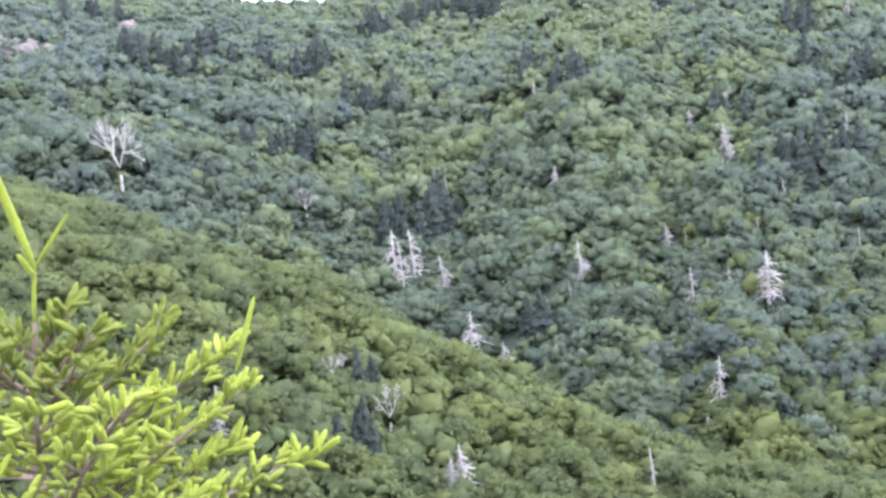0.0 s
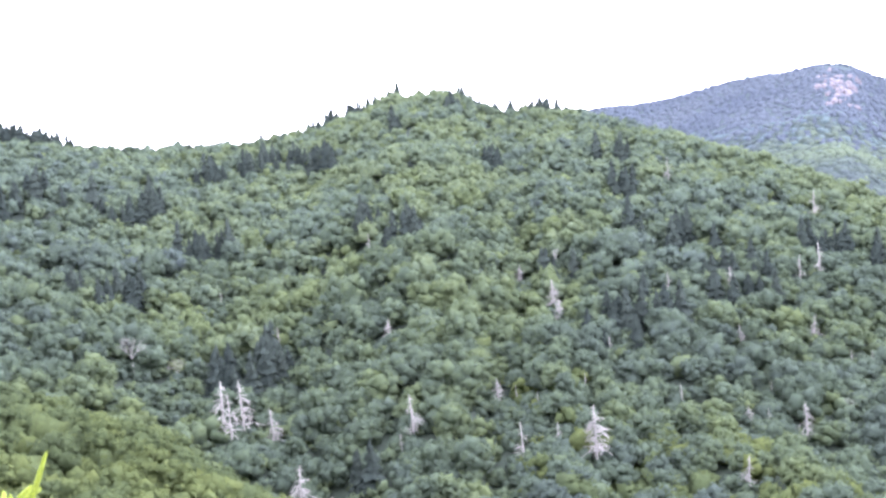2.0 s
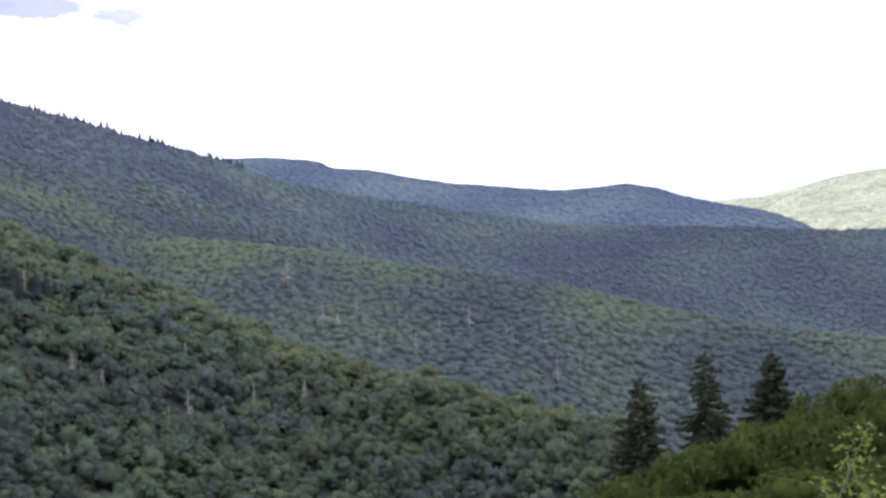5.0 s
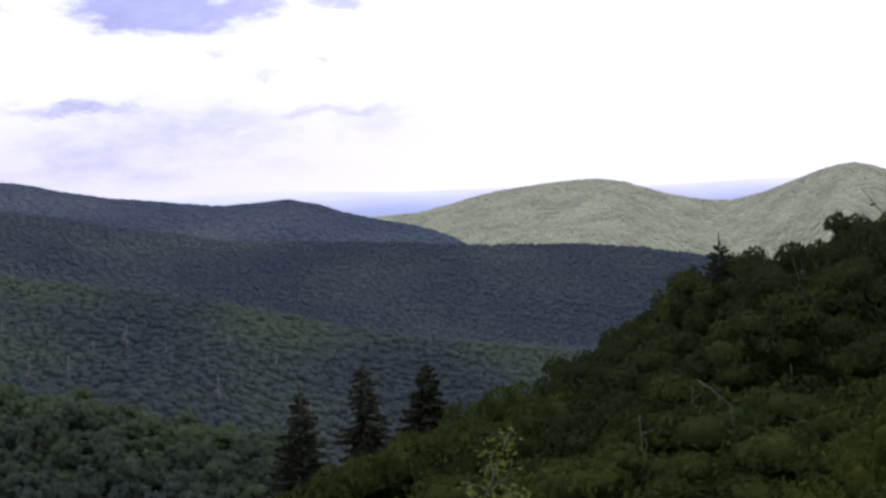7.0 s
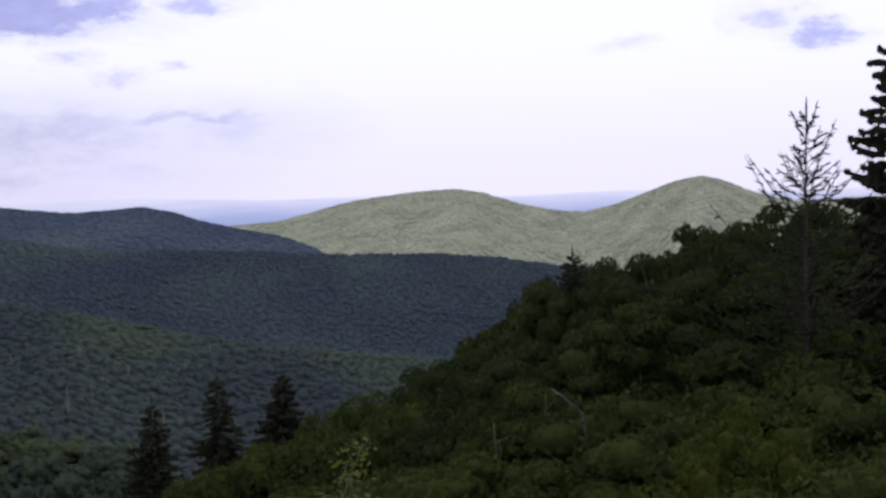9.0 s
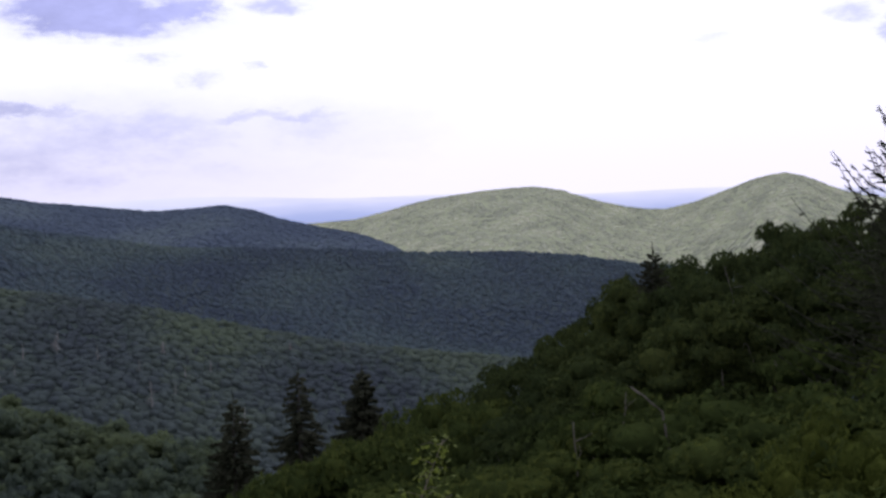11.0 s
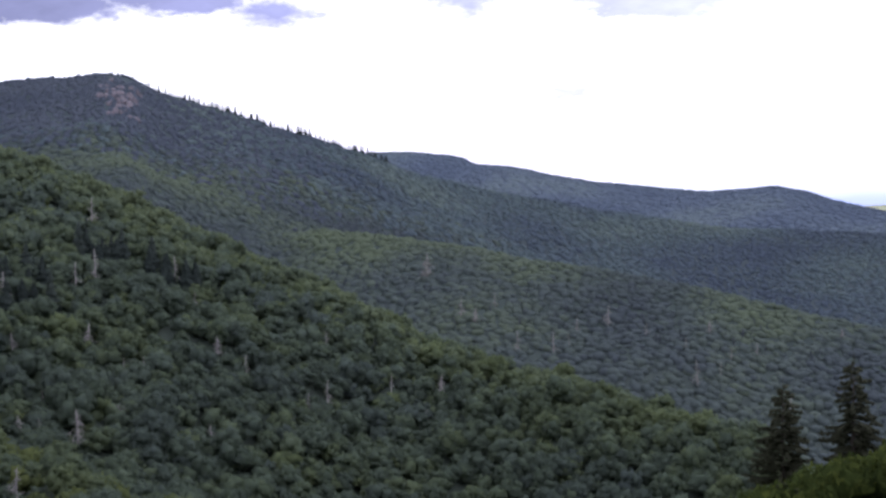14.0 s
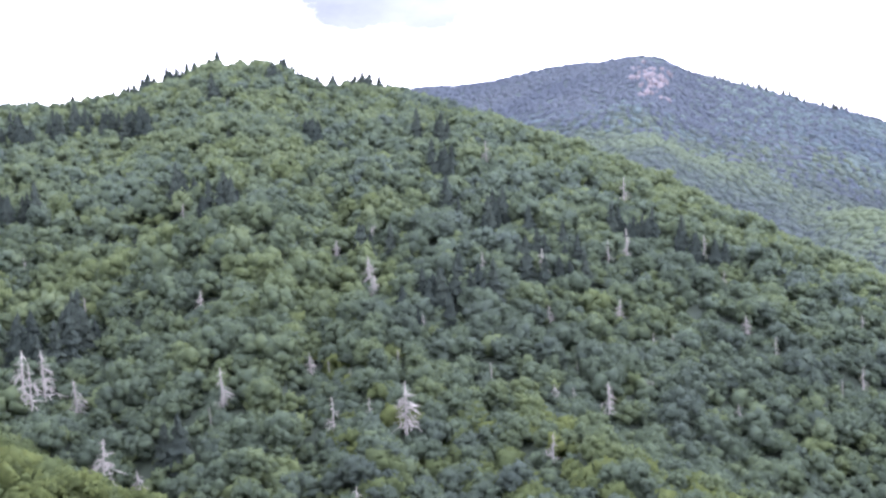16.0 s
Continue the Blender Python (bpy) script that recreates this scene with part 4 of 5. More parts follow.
for k in range(single):
    t = trees[int(rng.integers(0, len(trees)))] if k >= len(trees) else trees[k]
    m = put(t, nx[k], ny[k], float(rng.uniform(0, 360)), float(rng.uniform(0.52, 0.92)), 1.2)
    if k < len(trees):
        t.matrix_basis = m
    else:
        copy_at(t, m)
sx, sy = nx[single:], ny[single:]
saz, sr = np.degrees(np.arctan2(sx, sy)), np.hypot(sx, sy)
hollow = ridge_height("left_spur", saz, sr) < ridge_height("near_hill", saz, sr) + rng.normal(0, 3, len(sx))
for pick_, mat, what in ((~hollow, LEAF_SPUR, "dense yellowish green deciduous woodland on the near spurs"), (hollow, LEAF, "dense green deciduous woodland behind the near spur")):
    px, py = sx[pick_], sy[pick_]
    if len(px):
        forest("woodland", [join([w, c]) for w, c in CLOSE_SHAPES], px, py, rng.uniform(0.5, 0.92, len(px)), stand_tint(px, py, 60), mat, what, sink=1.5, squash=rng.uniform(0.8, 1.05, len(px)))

mx, my = (np.concatenate(q) for q in zip(scatter(4.8, -14, 80, 235, 420, 9), scatter(4.3, -14, 80, 420, 600, 9)))
keep = clear_of(mx, my, gx, gy, 3.0) & clear_of(mx, my, gap_x, gap_y, 3.8)
mx, my = mx[keep], my[keep]
maz, mr = np.degrees(np.arctan2(mx, my)), np.hypot(mx, my)
behind = mr > np.interp(maz, RIDGES["near_hill"][0][0], RIDGES["near_hill"][0][2]) + 30    # the valley beyond the hill has its own woods
mx, my, maz, mr = mx[~behind], my[~behind], maz[~behind], mr[~behind]
on_spur = (np.maximum(ridge_height("left_spur", maz, mr), ridge_height("mid_spur", maz, mr)) > ridge_height("near_hill", maz, mr) + rng.normal(0, 4, len(mx)))
near_half = on_spur | (mr < 380 + rng.normal(0, 35, len(mx)))
grown = np.interp(mr, [235, 330, 420, 560], [0.74, 0.82, 0.68, 0.52]) * np.interp(maz, [38, 50], [1.0, 0.92])    # smaller towards the top, sized to fit the camera's view
for pick_, shapes, mat, what in ((on_spur, CLOSE_SHAPES, LEAF, "yellowish green deciduous woodland on the middle spur"), (near_half & ~on_spur, MID_SHAPES, LEAF, "green deciduous woodland on the lower near hill"), (~near_half, TOP_SHAPES, LEAF_UPPER, "green deciduous woodland on the top of the near hill")):
    px, py = mx[pick_], my[pick_]
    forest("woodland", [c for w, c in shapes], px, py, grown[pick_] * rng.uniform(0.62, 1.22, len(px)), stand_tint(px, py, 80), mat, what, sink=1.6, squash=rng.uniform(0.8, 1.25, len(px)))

# understorey that closes the wood between the crowns
ux, uy = (np.concatenate(q) for q in zip(scatter(4.6, -14, 60, 85, 235, 5), scatter(7.2, -14, 80, 235, 540, 5)))
uaz, ur = np.degrees(np.arctan2(ux, uy)), np.hypot(ux, uy)
keep = ur < np.interp(uaz, RIDGES["near_hill"][0][0], RIDGES["near_hill"][0][2]) + 20
ux, uy, uaz, ur = ux[keep], uy[keep], uaz[keep], ur[keep]
spur = np.maximum(ridge_height("left_spur", uaz, ur), ridge_height("mid_spur", uaz, ur)) > ridge_height("near_hill", uaz, ur)
usize = np.where(clear_of(ux, uy, gap_x, gap_y, 3.6), rng.uniform(0.7, 1.1, len(ux)), rng.uniform(0.45, 0.65, len(ux)))
for pick_, mat, what in ((spur, LEAF_SPUR, "bushes and young growth under the trees of the near spurs"), (~spur, LEAF, "bushes and young growth under the trees of the near hill")):
    # tint raised to lighten the shaded gaps between the crowns
    forest("undergrowth", LOW_SHAPES, ux[pick_], uy[pick_], usize[pick_], np.clip(stand_tint(ux[pick_], uy[pick_], 60) + 0.22, 0, 1), mat, what, sink=0.5)

px, py = np.repeat(gap_x, 5) + rng.uniform(-3.4, 3.4, 5 * len(gap_x)), np.repeat(gap_y, 5) + rng.uniform(-3.4, 3.4, 5 * len(gap_x))
for keep, mat, what in ((np.hypot(px, py) < 215, LEAF_SPUR, "low yellowish bushes in the gaps round the near dead trees"), ((np.hypot(px, py) >= 215) & (np.hypot(px, py) < 560), LEAF, "low bushes in the gaps round the dead trees")):
    forest("low_bushes", LOW_SHAPES, px[keep], py[keep], rng.uniform(0.4, 0.7, keep.sum()), rng.uniform(0.25, 0.7, keep.sum()), mat, what, sink=0.3)

# farther mountains
bx, by = (np.concatenate(q) for q in zip(scatter(4.3, 22, 96, 360, 950, 5, jitter=0.7), scatter(5.2, 28, 96, 950, 1480, 5, jitter=0.75)))
br, baz = np.hypot(bx, by), np.degrees(np.arctan2(bx, by))
beyond = br > np.interp(baz, RIDGES["near_hill"][0][0], RIDGES["near_hill"][0][2]) + 30
bx, by, br, baz = bx[beyond], by[beyond], br[beyond], baz[beyond]
peak = np.interp(baz, RIDGES["rocky_mountain"][0][0], RIDGES["rocky_mountain"][0][2])
bare = (np.hypot(bx - 1215 * math.sin(radians(43.0)), by - 1215 * math.cos(radians(43.0))) < 21) & (rng.uniform(0, 1, len(bx)) < 0.8)
high = (rng.uniform(0, 1, len(bx)) < np.clip((br - peak + 330) / 130, 0, 1) * np.clip((53.8 - baz) / 9, 0, 1)) & ~bare
high |= (br > peak - 10) & (baz < 56.5) & (rng.uniform(0, 1, len(bx)) < 0.4)
low = ~high & ~bare
# beyond about 985 m the paler haze-tinted leaf colour takes over
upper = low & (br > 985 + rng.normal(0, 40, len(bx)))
for pick_, mat, what in ((low & ~upper, LEAF_FAR, "woodland over the long spur beyond the valley, tinted grey-green for haze"), (upper, LEAF_MOUNTAIN, "woodland over the farther mountain slopes, tinted blue-green for haze")):
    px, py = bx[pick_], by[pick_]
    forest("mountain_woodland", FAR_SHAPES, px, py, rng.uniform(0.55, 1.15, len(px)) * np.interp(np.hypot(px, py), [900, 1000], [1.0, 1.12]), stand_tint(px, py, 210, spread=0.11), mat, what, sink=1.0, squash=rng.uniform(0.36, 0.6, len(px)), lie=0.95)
forest("mountain_spruce_wood", FAR_SHAPES, bx[high], by[high], rng.uniform(0.65, 1.1, high.sum()), stand_tint(bx[high], by[high], 160, spread=0.1), NEEDLE_FAR, "dark spruce forest on the rocky mountain, tinted blue for haze", sink=1.2, squash=rng.uniform(0.4, 0.7, high.sum()), lie=0.9)
spire = high & (rng.uniform(0, 1, len(bx)) < 0.12)
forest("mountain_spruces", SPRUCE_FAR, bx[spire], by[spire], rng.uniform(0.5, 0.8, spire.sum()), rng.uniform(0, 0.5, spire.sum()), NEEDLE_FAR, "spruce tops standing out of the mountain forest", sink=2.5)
vx, vy = [], []
for az, el, count, breadth in [(50.6, -4.9, 14, 14), (52.6, -5.5, 16, 16), (54.9, -5.7, 14, 16), (57.6, -6.4, 8, 14), (60.9, -7.0, 10, 16), (64.2, -6.1, 8, 14), (67.4, -7.6, 10, 16), (71.8, -8.0, 8, 14), (46.6, 1.0, 9, 16), (48.0, 0.2, 8, 16), (61.5, -3.4, 8, 14), (75.0, -9.0, 6, 12)]:
    p = on_slope(az, el, 560.0)
    vx += list(p.x + rng.normal(0, breadth, count))
    vy += list(p.y + rng.normal(0, breadth, count))
vx, vy = np.array(vx), np.array(vy)
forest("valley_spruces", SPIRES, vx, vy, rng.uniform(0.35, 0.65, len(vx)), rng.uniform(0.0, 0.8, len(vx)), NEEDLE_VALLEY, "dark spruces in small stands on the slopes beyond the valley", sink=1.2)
ca = np.arange(44.4, 55.2, 0.1)
ca = ca + rng.uniform(-0.07, 0.07, len(ca))
cr = np.interp(ca, RIDGES["rocky_mountain"][0][0], RIDGES["rocky_mountain"][0][2]) + rng.uniform(-12, 6, len(ca))
forest("crest_spruces", SPIRES, cr * np.sin(np.radians(ca)), cr * np.cos(np.radians(ca)), rng.uniform(0.6, 1.25, len(ca)), rng.uniform(0.0, 0.3, len(ca)), NEEDLE, "small dark spruces along the mountain's crest", sink=1.0)
dx, dy = scatter(14.0, 45, 112, 1480, 3000, 6, jitter=0.8)
daz, dr = np.degrees(np.arctan2(dx, dy)), np.hypot(dx, dy)
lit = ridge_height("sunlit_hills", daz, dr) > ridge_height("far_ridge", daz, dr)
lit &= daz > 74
rx, ry = scatter(8.5, 45, 92, 1480, 2180, 6, jitter=0.8)
raz, rr = np.degrees(np.arctan2(rx, ry)), np.hypot(rx, ry)
blue = ridge_height("sunlit_hills", raz, rr) <= ridge_height("far_ridge", raz, rr)
rx, ry = rx[blue], ry[blue]
forest("ridge_woodland", TINY_SHAPES, rx, ry, rng.uniform(1.2, 1.9, len(rx)), stand_tint(rx, ry, 300, spread=0.12), LEAF_RIDGE, "woodland along the far ridge, tinted blue for haze", sink=0.5, squash=rng.uniform(0.18, 0.3, len(rx)), lie=1.0)
forest("sunlit_woodland", TINY_SHAPES, dx[lit], dy[lit], rng.uniform(1.2, 2.1, lit.sum()), stand_tint(dx[lit], dy[lit], 170, spread=0.24), LEAF_SUNNY, "green woodland on the distant rounded hills, sunlight painted into its pale colour", sink=1.4, squash=np.full(lit.sum(), 0.4), lie=1.0)


# ---------------- bare rock ----------------
def boulder(seed, sx, sy, sz):
    g = np.random.default_rng(seed)
    v, f = BALLS[2]
    return v * (1 + g.normal(0, 0.13, (len(v), 1))) * [sx, sy, sz], f


for i, (az, el, w, h, n) in enumerate(ROCKS):
    p = on_slope(az, el, 230.0)
    for k in range(n):
        x, y = p.x + rng.normal(0, w * 0.6), p.y + rng.normal(0, w * 0.6)
        ob = new("rock_outcrop", mesh_of("rock_outcrop", *boulder(100 + 7 * i + k, w * rng.uniform(0.5, 0.9), w * rng.uniform(0.5, 0.9), h * rng.uniform(0.6, 1.1)), ROCK if math.hypot(p.x, p.y) > 800 else ROCK_NEAR, smooth=False))
        ob.matrix_basis = put(ob, x, y, float(rng.uniform(0, 360)), 1.0, 0.0)
        tagged(ob, "pale pinkish-grey bare rock outcrop on the wooded slope", "rock", "bare rocks")

# ---------------- dead standing trees ----------------
SNAG_SHAPES = [snag(201, 10, 56, 4.2, 0.6), snag(202, 10, 34, 3.2, 0.4), snag(203, 10, 110, 4.2, 0.35), snag(204, 10, 16, 2.2, 0.3)]
FORKED = [forked(211, 10), forked(212, 10, 4, 0.55, 0.36)]
olds = {}
for (az, top, foot, kind), p in zip(DEAD_SPOTS, dead_feet):
    r = math.hypot(p.x, p.y)
    tall = (1.3 if r < 600 else 1.05) * (EYE + r * math.tan(radians(top)) - p.z) / 10.0
    m = Matrix.Translation(p) @ pose(0, 0, 0, 0, 0, float(rng.uniform(0, 360))) @ Matrix.Diagonal((tall, tall, tall, 1))
    if kind in olds:
        copy_at(olds[kind], m)
        continue
    trunk, limbs = (SNAG_SHAPES + FORKED)[kind]
    what = "bare grey-white dead tree with forked limbs" if kind > 3 else "weathered grey dead conifer with broken branches"
    root = plant("dead_tree", [("trunk", trunk, DEAD, 0.5), ("bare_crown", limbs, DEAD, 0.5)], what, "tree", "dead trees on the slopes")
    root.matrix_basis = m
    olds[kind] = root


# ---------------- the thicket on the overlook's own slope ----------------
def foot(az, r):
    x, y = r * math.sin(radians(az)), r * math.cos(radians(az))
    return x, y, float(ground_z(np.array([x]), np.array([y]))[0])


def reach_up(az, r, el):
    """How tall a plant at (bearing, distance) stands when its top is seen at that angle."""
    return EYE + r * math.tan(radians(el)) - foot(az, r)[2]


BIG = [crown_of(301 + i, 6.8, 10.0, 22, bare=0.22, flat=0.6, leaves=4400, size=0.13, plump=0.86, wide=0.5, core=0.68) for i in range(4)]
BUSH = [crown_of(311 + i, 5.0, 4.8, 16, bare=-0.1, flat=0.62, leaves=2800, size=0.105, plump=0.86, wide=0.5, core=0.68) for i in range(3)]
first_big, first_bush = [], []
OUTLINE = ([77.1, 80.0, 82.6, 85.2, 86.4, 87.8, 90.5, 92.1, 93.9, 95.8, 98.0, 99.2, 100.8, 102.4, 105.3, 112.1], [-13.5, -12.1, -9.9, -9.6, -8.1, -7.3, -5.3, -3.8, -3.2, -2.7, -2.4, -1.5, -1.0, -0.8, -0.9, 0.1])


def stand(kinds, firsts, name, label, az, r, tall, own, mats, group, wide=1.0):
    k = len(firsts) if len(firsts) < len(kinds) else int(rng.integers(0, len(kinds)))
    s = tall / kinds[k][1][0][:, 2].max()
    x, y, z = foot(az, r)
    m = Matrix.Translation((x, y, z - 0.2)) @ pose(0, 0, 0, 0, 0, float(rng.uniform(0, 360))) @ Matrix.Diagonal((s * wide, s * wide, s, 1))
    if k < len(firsts):
        return copy_at(firsts[k], m)
    ob = plant(name, [("trunk", kinds[k][0], mats[0], 0.5), ("crown", kinds[k][1], mats[1], 0.35 + 0.12 * k)], label, "tree", group)
    ob.matrix_basis = m
    firsts.append(ob)
    return ob


for r, drop, step in ((52, 0.0, 1.9), (46, 0.5, 2.3), (40, 1.3, 2.6), (34, 2.4, 3.0)):
    az = 85.0 if r > 40 else 88.0
    while az < 112:
        a = az + rng.uniform(-0.6, 0.6)
        tall = reach_up(a, r, float(np.interp(a, *OUTLINE)) - drop - rng.uniform(0, 0.65))
        if tall > 2.5:
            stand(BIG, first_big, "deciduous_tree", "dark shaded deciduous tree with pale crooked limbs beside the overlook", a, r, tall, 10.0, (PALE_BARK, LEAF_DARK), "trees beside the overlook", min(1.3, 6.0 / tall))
        az += step
# lower brush towards the spruces and at the foot of the picture
BRUSH = [(72.07, 42, -14.29), (73.72, 41, -13.89), (75.3, 40, -13.2), (77.1, 40, -12.66), (78.89, 41, -12.2), (80.53, 42, -11.82), (82.52, 46, -9.42), (83.23, 40, -11.15), (84.65, 44, -10.07), (86, 42, -9.65), (76.4, 33, -14.65), (79.25, 31, -14.32), (81.81, 30, -13.56), (84.22, 32, -12.83), (86.7, 30, -12.99), (89.18, 27, -13.18), (91.68, 25, -12.94), (90.64, 31, -9.71), (92.37, 30, -9.16), (89.2, 33, -10.41), (88.62, 26, -12.43), (93.88, 28, -10), (90.89, 22, -13.58), (93.85, 23, -12.2), (96.06, 24, -10.8), (98.28, 22, -10.51), (100.56, 23, -9.12), (102.85, 21, -9.58), (105.12, 22, -8.13), (107.63, 20, -8.5)]
BRUSH += [(75.93, 39, -12.89), (77.02, 39, -12.38), (78.24, 39, -11.61), (79.04, 39, -11.43), (79.79, 39, -11.38), (80.64, 39, -11.22), (81.44, 39, -11.01)]
BRUSH += [(97.19, 28, -9), (101.74, 28, -6.93), (106.24, 27, -5.88), (94.18, 16, -15.18), (97.12, 15, -14.19), (100.1, 14, -13.96), (103.17, 14, -13), (106.12, 13, -12.28), (91.3, 18, -15.82), (87.75, 20, -16.11), (84.57, 22, -15.7), (109.03, 14, -10.77)]
for az, r, el in BRUSH:
    tall = max(reach_up(az, r, el), 1.6)
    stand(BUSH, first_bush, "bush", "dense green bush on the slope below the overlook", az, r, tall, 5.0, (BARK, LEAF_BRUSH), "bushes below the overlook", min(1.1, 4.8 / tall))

GOLD = [crown_of(321, 5.0, 4.8, 16, bare=-0.1, flat=0.62, leaves=2800, size=0.105, plump=0.86, wide=0.5, core=0.68)]
first_gold = []
for az, r, el in ((95.53, 13, -12.64), (97.97, 12.5, -13.66), (100.76, 20, -9.85), (99.26, 17, -11.28), (102.61, 17, -10.55), (93.42, 14, -14.08), (84.05, 20, -14.03), (90.49, 18, -14.66)):
    tall = max(reach_up(az, r, el), 1.2)
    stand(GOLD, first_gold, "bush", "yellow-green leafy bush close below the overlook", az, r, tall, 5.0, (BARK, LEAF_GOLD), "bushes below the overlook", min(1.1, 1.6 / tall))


def open_spruce(seed, tall, spread, n, low, rise, fat, twigs, stem):
    """A spruce close enough to show its boughs: (trunk, bough wood, needles)."""
    g = np.random.default_rng(seed)
    trunk = tube([[0, 0, -0.5], [0.03, 0, tall * 0.4], [0, 0.02, tall * 0.8], [0, 0, tall]], [stem, stem * 0.72, stem * 0.33, 0.008], 8)
    boughs, needles = [], []
    for i in range(n):
        u = 1 - (1 - low) * (i / n) ** 0.8
        t = i * 2.4 + g.uniform(-0.5, 0.5)
        L = (0.09 + 0.91 * ((1 - u) / (1 - low)) ** (0.9 if twigs else 0.62)) * spread * (g.uniform(0.2, 1.15) if twigs else g.uniform(0.45, 1.05))
        up = g.uniform(*rise) * (1.3 - (1 - u))
        a = np.array([0, 0, tall * u * 0.985 - 0.12])
        o = np.array([math.cos(t), math.sin(t), 0])
        pts = [a, a + o * L * 0.55 + [0, 0, L * 0.2 * up], a + o * L + [0, 0, L * 0.62 * up]]
        boughs.append(tube(pts, [stem * 0.13, stem * 0.09, stem * 0.035], 3))
        step = 0.16 if L > 0.8 else 0.3
        for q in np.arange(0.25, 1.0, step):
            p = pts[0] * (1 - q) + pts[2] * q + [0, 0, -L * 0.08 * math.sin(q * 3.14)]
            for sgn in (-1, 1):
                d = np.array([-o[1], o[0], 0]) * sgn * g.uniform(0.15, 0.5) * L * (1.1 - q) * 0.7 + o * 0.12 + [0, 0, g.uniform(-0.04, 0.12)]
                if twigs:
                    boughs.append(tube([p, p + d], [0.006, 0.003], 3))
                needles.append(tube([p + d * 0.1, p + d * 0.6, p + d * 1.08], [fat * 0.7, fat, fat * 0.35], 3))
        needles.append(tube([pts[0] * 0.7 + pts[1] * 0.3, pts[1], pts[2] + (pts[2] - pts[1]) * 0.1], [fat * 0.7, fat * 1.1, fat * 0.35], 3))
    needles.append(tube([[0, 0, tall * 0.93], [0, 0, tall * 1.0], [0, 0, tall * 1.02]], [0.02, 0.022, 0.006], 4))
    return trunk, join(boughs), join(needles)


# three spruces, a small one on the crest of the thicket, a gaunt one and a dense one
for az, r, el, spread, n, low, rise, fat, twigs, stem, bark, what in (
        (73.3, 50, -9.7, 2.1, 190, 0.35, (-0.5, 0.2), 0.085, False, 0.16, DARK_BARK, "dark spruce with a thin ragged crown"),
        (76.35, 50, -8.55, 2.2, 170, 0.35, (-0.6, 0.1), 0.08, False, 0.17, DARK_BARK, "dark spruce with sparse drooping boughs"),
        (79.3, 50, -8.65, 2.3, 300, 0.35, (-0.4, 0.3), 0.095, False, 0.17, DARK_BARK, "dense dark conical spruce"),
        (92.95, 41, -3.3, 0.9, 70, 0.78, (-0.1, 0.6), 0.05, False, 0.06, DARK_BARK, "small thin spruce rising from the thicket"),
        (103.4, 27, 2.97, 3.2, 170, 0.3, (0.5, 1.5), 0.019, True, 0.08, DARK_BARK, "gaunt spruce with a bare grey trunk and thin upswept boughs"),
        (107.0, 30, 6.2, 2.1, 240, 0.1, (-0.3, 0.5), 0.09, False, 0.18, DARK_BARK, "tall dense dark spruce beside the overlook")):
    x, y, z = foot(az, r)
    trunk, boughs, needles = open_spruce(int(az * 10), reach_up(az, r, el), spread, n, low, rise, fat, twigs, stem)
    plant("spruce", [("trunk", trunk, bark, 0.5), ("open_crown", boughs, DARK_BARK, 0.5), ("needles", needles, NEEDLE_NEAR, 0.4)], what, "tree").matrix_basis = Matrix.Translation((x, y, z))


# pale leaning trunks and broken limbs in the thicket
def crooked_trunk(seed, points, thick):
    """A crooked limb through the given points, with a few broken side branches."""
    g = np.random.default_rng(seed)
    path = []
    for a, b in zip(points[:-1], points[1:]):
        path += [a + (b - a) * u + g.normal(0, 0.035, 3) * np.linalg.norm(b - a) * 0.4 for u in (0.0, 0.33, 0.66)]
    path.append(points[-1])
    wood = [tube(path, np.linspace(thick, thick * 0.3, len(path)), 6)]
    for i in (len(path) - 3, len(path) - 2):
        e = path[i] + (g.normal(0, 0.5, 3) + [0, 0, 0.5]) * 0.4
        wood.append(tube([path[i], (path[i] + e) / 2 + g.normal(0, 0.04, 3), e], [thick * 0.45, thick * 0.3, thick * 0.12], 4))
    return join(wood)


# bearing and angle of the lower and the upper end, distance, thickness
CROOKED = [(93.28, -10.79, 91.81, -9.71, 28, 0.046), (89.38, -13.9, 89.16, -11.31, 28.5, 0.037), (91.48, -12.35, 91.63, -9.97, 29.5, 0.035), (98.63, -9.9, 98.34, -8.5, 32.5, 0.03), (96.58, -5.79, 96.18, -4.23, 40, 0.03), (94.23, -12.02, 93.85, -11.12, 30.5, 0.022), (97.42, -8.64, 97.02, -7.35, 38, 0.026)]
for i, (az, el, az_top, el_top, r, thick) in enumerate(CROOKED):
    ends = [np.array([r * math.sin(radians(a)), r * math.cos(radians(a)), EYE + r * math.tan(radians(e))]) for a, e in ((az, el), (az_top, el_top))]
    x, y, z = foot(2 * az - az_top if abs(az - az_top) > 0.8 else az, r)
    root = np.array([x, y, z - 0.2])
    ob = new("crooked_trunk", mesh_of("crooked_trunk", *crooked_trunk(500 + i, [p - root for p in (root, *ends)], thick), PALE_BARK, smooth=True))
    ob.matrix_basis = Matrix.Translation(root)
    tagged(ob, "thin crooked pale grey trunk in the shade of the thicket", "trunk", "pale trunks in the thicket")


